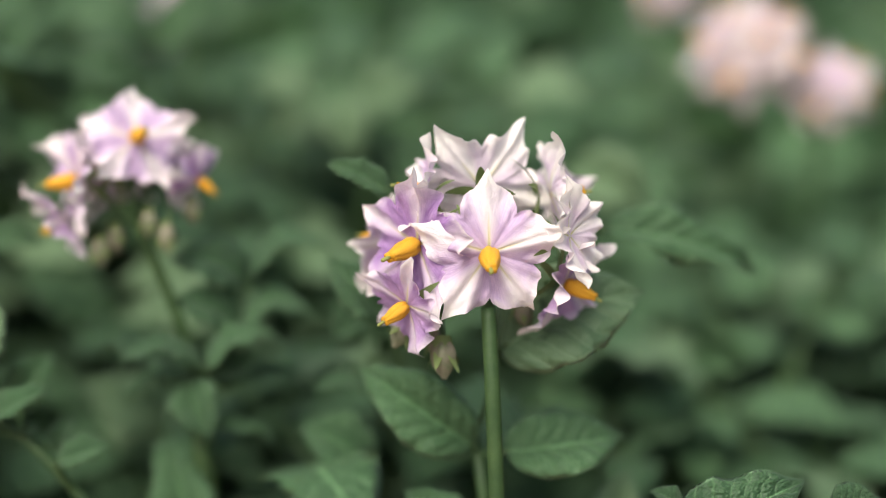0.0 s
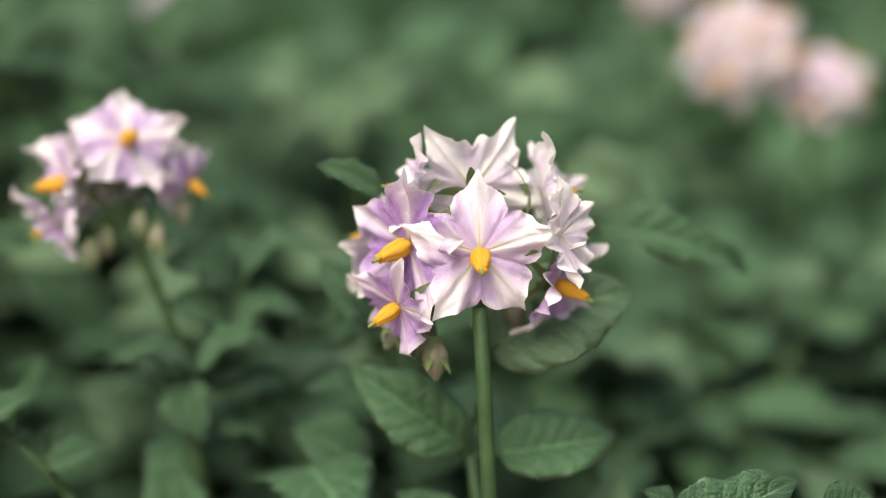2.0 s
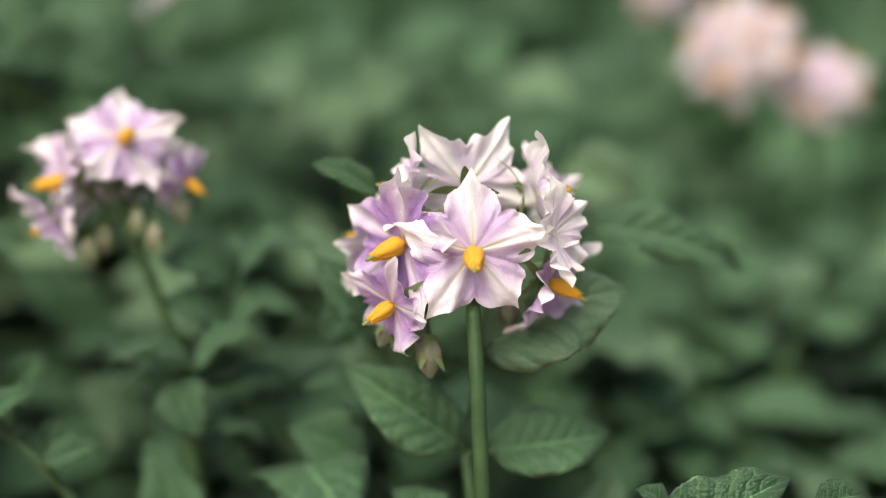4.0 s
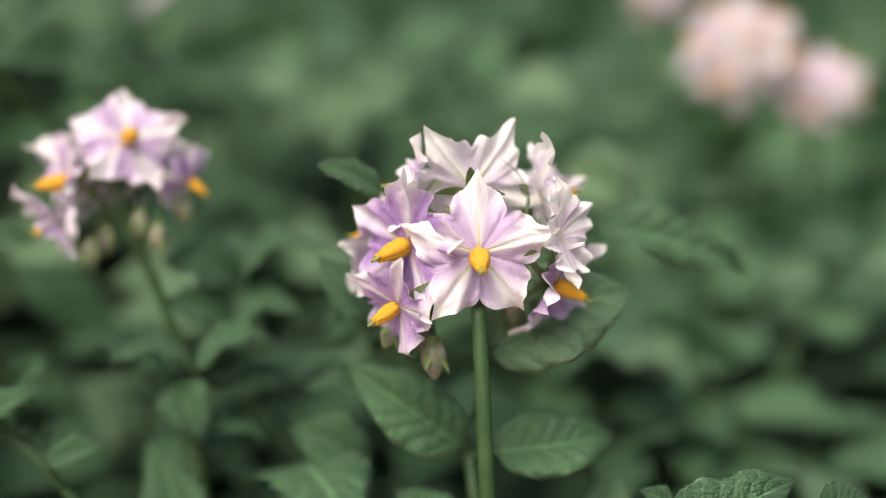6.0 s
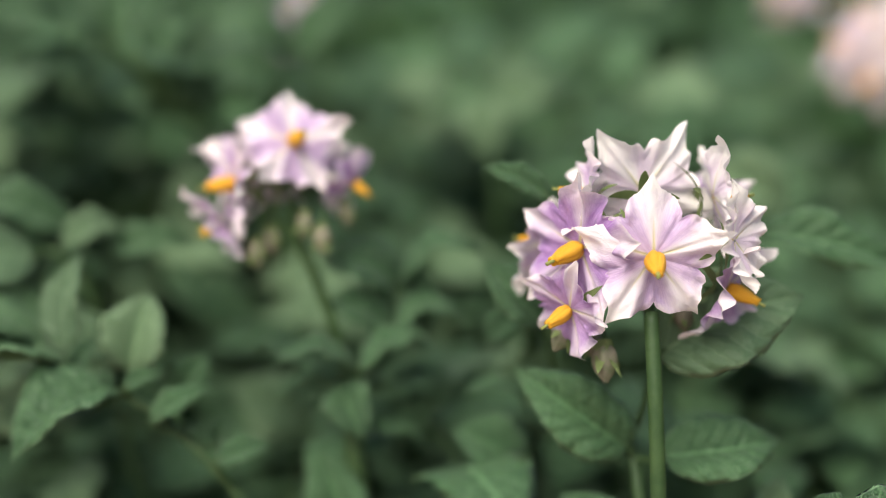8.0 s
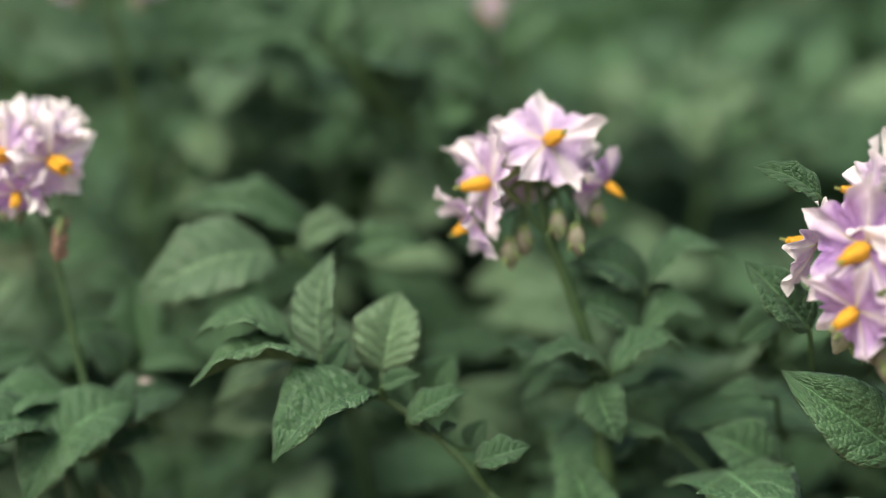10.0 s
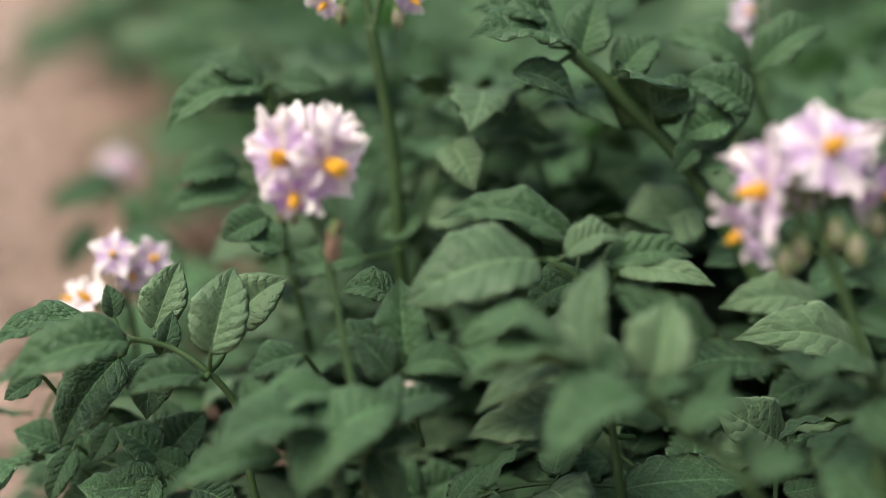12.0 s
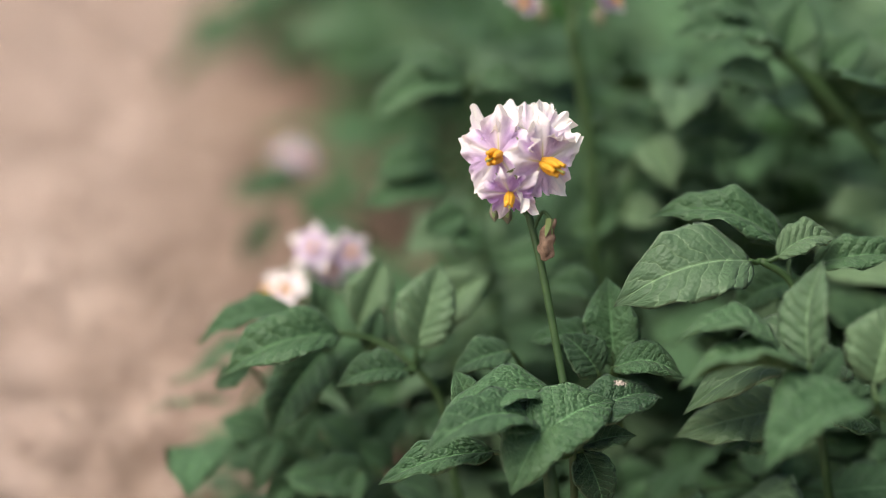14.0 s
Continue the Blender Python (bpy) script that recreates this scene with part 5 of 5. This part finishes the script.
bloom(HEAD_B, "open", (-0.1050, 0.4148, 0.3140), 0.0165, (-0.25, 0.93, 0.10), 0.22)
bloom(HEAD_B, "open", (-0.0927, 0.4251, 0.3157), 0.0108, (0.37, 0.87, 0.32), 0.25)
bloom(HEAD_B, "bud", (-0.1084, 0.4002, 0.2936), 0.0034, (0.11, -0.47, -0.88), 0.00)
bloom(HEAD_B, "bud", (-0.1045, 0.4041, 0.2963), 0.0033, (0.14, -0.37, -0.92), 0.00)
bloom(HEAD_B, "bud", (-0.0943, 0.4048, 0.3016), 0.0032, (0.07, -0.56, -0.82), 0.00)
bloom(HEAD_B, "bud", (-0.0884, 0.4021, 0.2982), 0.0034, (0.16, -0.46, -0.87), 0.00)
bloom(HEAD_B, "bud", (-0.0825, 0.4135, 0.3024), 0.0031, (0.14, -0.37, -0.92), 0.00)
STALK_B = []
stalk_line(STALK_B, 0.0018, (-0.0769, 0.3944, 0.2386), (-0.0821, 0.3984, 0.2599), (-0.0913, 0.4040, 0.2837), (-0.0980, 0.4070, 0.2981))
stalk_line(STALK_B, 0.0011, (-0.0978, 0.4069, 0.2977), (-0.1042, 0.4076, 0.3042), (-0.1096, 0.4095, 0.3106))
stalk_line(STALK_B, 0.0010, (-0.0978, 0.4071, 0.2981), (-0.1009, 0.4096, 0.3127), (-0.1016, 0.4151, 0.3207))
stalk_line(STALK_B, 0.0012, (-0.0980, 0.4070, 0.2981), (-0.0982, 0.4126, 0.3061), (-0.0926, 0.4155, 0.3108), (-0.0832, 0.4173, 0.3115))
stalk_line(STALK_B, 0.0007, (-0.0982, 0.4126, 0.3061), (-0.0951, 0.4123, 0.3092), (-0.0939, 0.4063, 0.3023))
stalk_line(STALK_B, 0.0007, (-0.0926, 0.4155, 0.3108), (-0.0886, 0.4081, 0.3046), (-0.0884, 0.4036, 0.2991))
stalk_line(STALK_B, 0.0007, (-0.1042, 0.4076, 0.3042), (-0.1075, 0.4057, 0.3011), (-0.1083, 0.4016, 0.2943))
stalk_line(STALK_B, 0.0007, (-0.1060, 0.4080, 0.3058), (-0.1050, 0.4073, 0.3014), (-0.1046, 0.4044, 0.2971))
stalk_line(STALK_B, 0.0007, (-0.1078, 0.4091, 0.3090), (-0.1136, 0.4089, 0.3032), (-0.1187, 0.4087, 0.3022))
stalk_line(STALK_B, 0.0008, (-0.1002, 0.4137, 0.3094), (-0.1083, 0.4198, 0.3142), (-0.1145, 0.4227, 0.3157))
HEAD_C = []
bloom(HEAD_C, "open", (-0.2651, 0.3988, 0.3207), 0.0155, (-0.05, -0.96, 0.29), 0.12)
bloom(HEAD_C, "open", (-0.2506, 0.3988, 0.3192), 0.0153, (0.73, -0.69, 0.05), 0.15)
bloom(HEAD_C, "open", (-0.2595, 0.3911, 0.3109), 0.0105, (0.17, -0.93, -0.31), 0.15)
bloom(HEAD_C, "closed", (-0.2677, 0.4097, 0.3229), 0.0129, (-0.19, -0.20, 0.96), 0.48)
bloom(HEAD_C, "closed", (-0.2591, 0.4132, 0.3242), 0.0146, (0.15, -0.09, 0.98), 0.50)
bloom(HEAD_C, "closed", (-0.2511, 0.4071, 0.3261), 0.0107, (0.58, -0.28, 0.77), 0.60)
bloom(HEAD_C, "bud", (-0.2658, 0.3942, 0.3029), 0.0020, (0.13, -0.53, -0.84), 0.00)
bloom(HEAD_C, "bud", (-0.2625, 0.3969, 0.3013), 0.0020, (0.19, -0.42, -0.89), 0.00)
bloom(HEAD_C, "wilted", (-0.2481, 0.3937, 0.2975), 0.0030, (-0.04, -0.50, -0.87), 0.00)
STALK_C = []
stalk_line(STALK_C, 0.0013, (-0.2367, 0.3736, 0.2384), (-0.2414, 0.3813, 0.2526), (-0.2503, 0.3937, 0.2838), (-0.2568, 0.4019, 0.3008))
stalk_line(STALK_C, 0.0008, (-0.2568, 0.4017, 0.3003), (-0.2607, 0.4074, 0.3093), (-0.2657, 0.4058, 0.3174))
stalk_line(STALK_C, 0.0008, (-0.2568, 0.4017, 0.3003), (-0.2546, 0.4058, 0.3083), (-0.2513, 0.4046, 0.3155))
stalk_line(STALK_C, 0.0006, (-0.2560, 0.4011, 0.2982), (-0.2603, 0.4018, 0.3035), (-0.2618, 0.3956, 0.3080))
stalk_line(STALK_C, 0.0007, (-0.2577, 0.4027, 0.3034), (-0.2604, 0.4178, 0.3156), (-0.2621, 0.4213, 0.3252))
stalk_line(STALK_C, 0.0006, (-0.2546, 0.3991, 0.2951), (-0.2516, 0.4008, 0.3015), (-0.2479, 0.3972, 0.3002))
stalk_line(STALK_C, 0.0006, (-0.2587, 0.4030, 0.3051), (-0.2642, 0.3990, 0.3053), (-0.2657, 0.3946, 0.3039))
HEAD_E = []
bloom(HEAD_E, "open", (-0.3690, 0.4775, 0.2497), 0.0105, (0.15, -0.87, 0.47), 0.10)
bloom(HEAD_E, "open", (-0.3577, 0.4871, 0.2447), 0.0097, (0.73, -0.48, 0.48), 0.20)
bloom(HEAD_E, "open", (-0.3753, 0.4652, 0.2347), 0.0113, (-0.36, -0.44, 0.82), 0.30)
bloom(HEAD_E, "open", (-0.3846, 0.4700, 0.2320), 0.0105, (-0.56, -0.58, 0.59), 0.30)
bloom(HEAD_E, "open", (-0.3647, 0.4828, 0.2391), 0.0092, (0.36, -0.92, -0.14), 0.20)
STALK_E = []
stalk_line(STALK_E, 0.0013, (-0.3682, 0.4853, 0.1965), (-0.3684, 0.4855, 0.2173), (-0.3709, 0.4858, 0.2299))
stalk_line(STALK_E, 0.0009, (-0.3709, 0.4858, 0.2299), (-0.3717, 0.4836, 0.2458))
stalk_line(STALK_E, 0.0009, (-0.3703, 0.4855, 0.2287), (-0.3614, 0.4927, 0.2402))
stalk_line(STALK_E, 0.0009, (-0.3695, 0.4843, 0.2255), (-0.3786, 0.4712, 0.2306))
HEAD_F = []
bloom(HEAD_F, "open", (-0.2860, 0.5154, 0.3442), 0.0088, (-0.35, -0.86, -0.37), 0.20)
bloom(HEAD_F, "open", (-0.2939, 0.5186, 0.3527), 0.0088, (-0.68, -0.73, -0.01), 0.20)
bloom(HEAD_F, "open", (-0.2544, 0.5245, 0.3448), 0.0092, (0.73, -0.59, -0.34), 0.20)
bloom(HEAD_F, "open", (-0.2688, 0.5277, 0.3576), 0.0099, (0.22, -0.73, 0.65), 0.20)
bloom(HEAD_F, "bud", (-0.2799, 0.5153, 0.3399), 0.0031, (0.06, -0.37, -0.93), 0.00)
bloom(HEAD_F, "bud", (-0.2586, 0.5203, 0.3377), 0.0031, (0.15, -0.35, -0.93), 0.00)
STALK_F = []
stalk_line(STALK_F, 0.0025, (-0.2604, 0.5125, 0.2484), (-0.2626, 0.5178, 0.2851), (-0.2668, 0.5197, 0.3147), (-0.2707, 0.5221, 0.3344))
stalk_line(STALK_F, 0.0014, (-0.2702, 0.5218, 0.3334), (-0.2746, 0.5263, 0.3468), (-0.2856, 0.5204, 0.3469))
stalk_line(STALK_F, 0.0014, (-0.2695, 0.5220, 0.3333), (-0.2661, 0.5285, 0.3465), (-0.2568, 0.5279, 0.3456))
stalk_line(STALK_F, 0.0009, (-0.2734, 0.5257, 0.3447), (-0.2766, 0.5210, 0.3468), (-0.2796, 0.5164, 0.3423))
stalk_line(STALK_F, 0.0009, (-0.2670, 0.5274, 0.3445), (-0.2617, 0.5245, 0.3452), (-0.2588, 0.5214, 0.3404))
HEAD_G = []
bloom(HEAD_G, "open", (-0.1340, 0.6332, 0.3066), 0.0090, (0.15, -0.99, 0.07), 0.20)
bloom(HEAD_G, "open", (-0.1345, 0.6283, 0.2951), 0.0090, (0.04, -0.99, -0.16), 0.20)
bloom(HEAD_G, "open", (-0.1297, 0.6384, 0.3161), 0.0100, (0.43, -0.63, 0.65), 0.20)
STALK_G = []
stalk_line(STALK_G, 0.0022, (-0.1182, 0.6070, 0.2561), (-0.1205, 0.6117, 0.2801), (-0.1232, 0.6243, 0.3117), (-0.1252, 0.6337, 0.3245))
stalk_line(STALK_G, 0.0010, (-0.1239, 0.6277, 0.3159), (-0.1305, 0.6327, 0.3098), (-0.1335, 0.6373, 0.3049))
stalk_line(STALK_G, 0.0010, (-0.1229, 0.6242, 0.3068), (-0.1287, 0.6293, 0.3005), (-0.1341, 0.6328, 0.2945))
# heads seen only out of focus: centre, radius of the head, foot
HEAD_D = ((0.1250, 0.6124, 0.3055), 0.0330)
HEAD_D2 = ((0.1615, 0.6147, 0.2880), 0.0240)
HEAD_D3 = ((0.1045, 0.7415, 0.2962), 0.0205)
HEAD_I = ((-0.2650, 1.1713, 0.1625), 0.0225)
HEAD_H = ((-0.5235, 0.7925, 0.1765), 0.0185)
HEAD_L = ((-0.1638, 0.4664, 0.1595), 0.0066)


build_head("round head of lilac and white potato flowers with orange anthers", HEAD_A, STALK_A, 100, (3, 5), (1, 2, 6), False, {0: 0.22, 3: 0.36})
build_head("open head of lilac potato flowers with hanging green buds", HEAD_B, STALK_B, 200, (), (2, 5))
build_head("small head of lilac and white flowers with a withered one", HEAD_C, STALK_C, 300, (3, 4), (2,), True)
build_head("pale lilac flowers hanging over the sandy soil", HEAD_E, STALK_E, 400, (2, 3))
build_head("tall potato flower head with nodding lilac flowers", HEAD_F, STALK_F, 500)
build_head("upright stalk with small lilac flowers and orange anthers", HEAD_G, STALK_G, 600)
for i, (centre, radius) in enumerate((HEAD_D, HEAD_D2, HEAD_D3, HEAD_I, HEAD_H, HEAD_L)):
    build_far_head("pale pink and lilac potato flower head among the leaves", centre, radius, 700 + 20 * i, 6 if radius < 0.0195 else 9, 1.0 if i == 4 else 0.3)

# ---- the rest of the row: leafy plants ----
BLADES = []
for k in range(7):
    rng = random.Random(40 + k)
    BLADES.append(shared("leaflet", (PALE_LEAF if k == 6 else LEAF, UNDERSIDE), lambda bm: blade(bm, 1.0, rng.uniform(0.52, 0.68), rng.uniform(0.06, 0.24), rng.uniform(0.12, 0.4), 900 + k, None, 13, 3)))


def leaf_plan(rng):
    """Leaflets of one compound leaf of length 1 along y: pose and mesh number."""
    out = []
    for s, size, side in ((1.0, 0.42, 0), (0.74, 0.36, 1), (0.76, 0.36, -1), (0.48, 0.31, 1), (0.46, 0.31, -1), (0.24, 0.2, 1), (0.27, 0.2, -1)):
        z = 0.18 * math.sin(math.pi * 0.8 * s) - 0.12 * s**2
        turn = -side * radians(rng.uniform(48, 72)) + rng.uniform(-0.15, 0.15)
        size *= rng.uniform(0.85, 1.15)
        m = Matrix.Translation((0.03 * side, s * 0.72, z)) @ Euler((rng.uniform(-0.45, 0.2), rng.uniform(-0.4, 0.4), turn)).to_matrix().to_4x4() @ Matrix.Diagonal((size, size, size, 1))
        out.append((m, rng.randrange(7)))
    return out


def rachis(bm, m=None, scale=1.0):
    m = m or Matrix.Identity(4)
    line = [m @ Vector((0, s * 0.74, 0.18 * math.sin(math.pi * 0.8 * s) - 0.12 * s**2)) for s in (0, 0.25, 0.5, 0.75, 1)]
    tube(bm, line, [scale * r for r in (0.012, 0.011, 0.010, 0.008, 0.005)], 4)


def plant_template(seed, joined):
    """A bushy plant about 0.24 m high, built at the origin."""
    rng = random.Random(seed)
    thing = tagged(new("potato_plant"), "leafy dark green potato plant in a dense row", "potato plant", "potato plants in the row")
    tops = []
    for k in range(3):
        a = 2.1 * k + rng.uniform(-0.4, 0.4)
        end = Vector((0.055 * math.cos(a), 0.055 * math.sin(a), rng.uniform(0.17, 0.22)))
        bm = bmesh.new()
        tube(bm, [(0, 0, 0), (end.x * 0.35, end.y * 0.35, end.z * 0.5), end], [0.0042, 0.0038, 0.0024])
        part("stem", bm, STEM, thing)
        tops.append(end)
    for k in range(13):
        end = tops[k % 3]
        s = 1.0 - 0.16 * (k // 3) + rng.uniform(-0.05, 0.0)
        spot = Vector((end.x * s * s, end.y * s * s, end.z * s))
        a = 2.4 * k + rng.uniform(-0.3, 0.3)
        size = rng.uniform(0.105, 0.15)
        m = Matrix.Translation(spot) @ Euler((rng.uniform(0.05, 0.75) - 0.1 * (k // 3), rng.uniform(-0.3, 0.3), a)).to_matrix().to_4x4() @ Matrix.Scale(size, 4)
        bm = bmesh.new()
        rachis(bm)
        if joined:
            for n, (spread, number) in enumerate(leaf_plan(rng)):
                blade(bm, 1.0, rng.uniform(0.55, 0.68), rng.uniform(0.06, 0.24), rng.uniform(0.12, 0.4), seed * 31 + k * 7 + n, spread, 7, 2, under=False)
            part("leaf", bm, PALE_LEAF if k % 6 == 1 else LEAF, thing, "", m)
        else:
            leaf = part("leaf", bm, STEM, thing, "", m)
            for spread, number in leaf_plan(rng):
                part("leaflet", BLADES[number], LEAF, leaf, "", spread)
    return thing


def row_places():
    """Feet of the plants: a staggered stand behind the near flowers, to the open edge of the row."""
    rng = random.Random(77)
    out = []
    y = 0.53
    while y < 2.5:
        step = 0.096 + 0.032 * max(0, y - 0.7)
        x = EDGE_X + EDGE_SLOPE * y + 0.12 + (0.10 if 0.6 < y < 1.08 else 0.05 if y < 1.35 else 0.0)
        while x < max(0.40 + 0.42 * y, 0.85):
            if (x > -0.12 or y > 0.55) and (x > -0.08 or y > 1.2 or rng.random() > 0.15):
                out.append((x + rng.uniform(-0.03, 0.03), y + rng.uniform(-0.03, 0.03), rng.uniform(0, 6.28), rng.uniform(0.9, 1.1)))
            x += step
        y += step * 0.95
    return out


def low_places():
    """Feet of the short plants that fill the front of the row, below the taller shoots."""
    rng = random.Random(91)
    out = []
    for y, first, last in ((0.455, -0.33, 0.06), (0.515, -0.36, 0.12)):
        x = first
        while x < last:
            out.append((x + rng.uniform(-0.015, 0.015), y + rng.uniform(-0.015, 0.015), rng.uniform(0, 6.28), rng.uniform(0.52, 0.66)))
            x += 0.085
    return out


def tall_places():
    """Feet of a few taller plants in the middle of the row."""
    return [(-0.250, 0.610, 1.9, 1.02), (-0.150, 0.620, 3.3, 0.98), (-0.050, 0.640, 5.0, 0.92)]


near_kinds = [plant_template(11 + k, False) for k in range(3)]
far_kinds = [plant_template(31 + k, True) for k in range(3)]
used = set()
for i, (x, y, turn, height) in enumerate(low_places() + tall_places()):
    wide = 0.85 if height < 0.7 else 1.0
    copy_thing(near_kinds[i % 3], Matrix.Translation((x, y, ground_height(x, y) - 0.005)) @ Matrix.Rotation(turn, 4, "Z") @ Matrix.Diagonal((wide, wide, height, 1)))
for i, (x, y, turn, size) in enumerate(row_places()):
    height = min(1.15, 0.68 + 0.95 * max(0, y - 0.5)) * size
    wide = 1.0 if y < 0.9 else 1.15
    kind = (near_kinds if y < 0.66 and x < 0.3 else far_kinds)[i % 3]
    m = Matrix.Translation((x, y, ground_height(x, y) - 0.005)) @ Matrix.Rotation(turn, 4, "Z") @ Matrix.Diagonal((wide, wide, height, 1))
    if kind.name in used:
        copy_thing(kind, m)
    else:
        used.add(kind.name)
        kind.matrix_basis = m


# ---- the field beyond: further rows, too many plants to count ----
def build_field():
    rng = random.Random(123)
    bm = bmesh.new()
    spots = []
    for row in range(4):
        edge = -0.05 + row * 0.95
        for k in range(116):
            y = -1.6 + k * 0.06
            x = edge + EDGE_SLOPE * y + rng.uniform(0.0, 0.66)
            near = -0.5 < y < 2.55 and x < max(0.40 + 0.42 * y, 0.85) + 0.06
            if near or (y < 0.6 and x < 0.9):
                continue
            spots.append((x, y))
    for x, y in spots:
        size, ground = rng.uniform(0.85, 1.15), ground_height(x, y)
        for k in range(16):
            a = 2.4 * k + rng.uniform(-0.4, 0.4)
            lift = rng.uniform(0.10, 0.25) * size
            start = Matrix.Translation((x + 0.05 * math.cos(a), y + 0.05 * math.sin(a), ground + lift)) @ Euler((rng.uniform(-0.3, 0.5), rng.uniform(-0.3, 0.3), a)).to_matrix().to_4x4()
            for along, side in ((0.11, 0), (0.08, 1), (0.08, -1), (0.05, 1), (0.05, -1)):
                length = rng.uniform(0.045, 0.065) * size
                m = start @ Matrix.Translation((0.006 * side, along * size, 0)) @ Euler((rng.uniform(-0.4, 0.2), rng.uniform(-0.3, 0.3), -side * rng.uniform(0.8, 1.2))).to_matrix().to_4x4()
                blade(bm, length, length * 0.6, 0.12, 0.3, k, m, 4, 1, under=False)
        tube(bm, [(x, y, ground - 0.01), (x + 0.005, y, ground + 0.11 * size), (x, y + 0.01, ground + 0.21 * size)], [0.004, 0.004, 0.002], 4)
    tagged(part("potato_foliage", bm, LEAF, None, "dense green potato foliage in further field rows"), category="foliage", kind="stuff")


build_field()
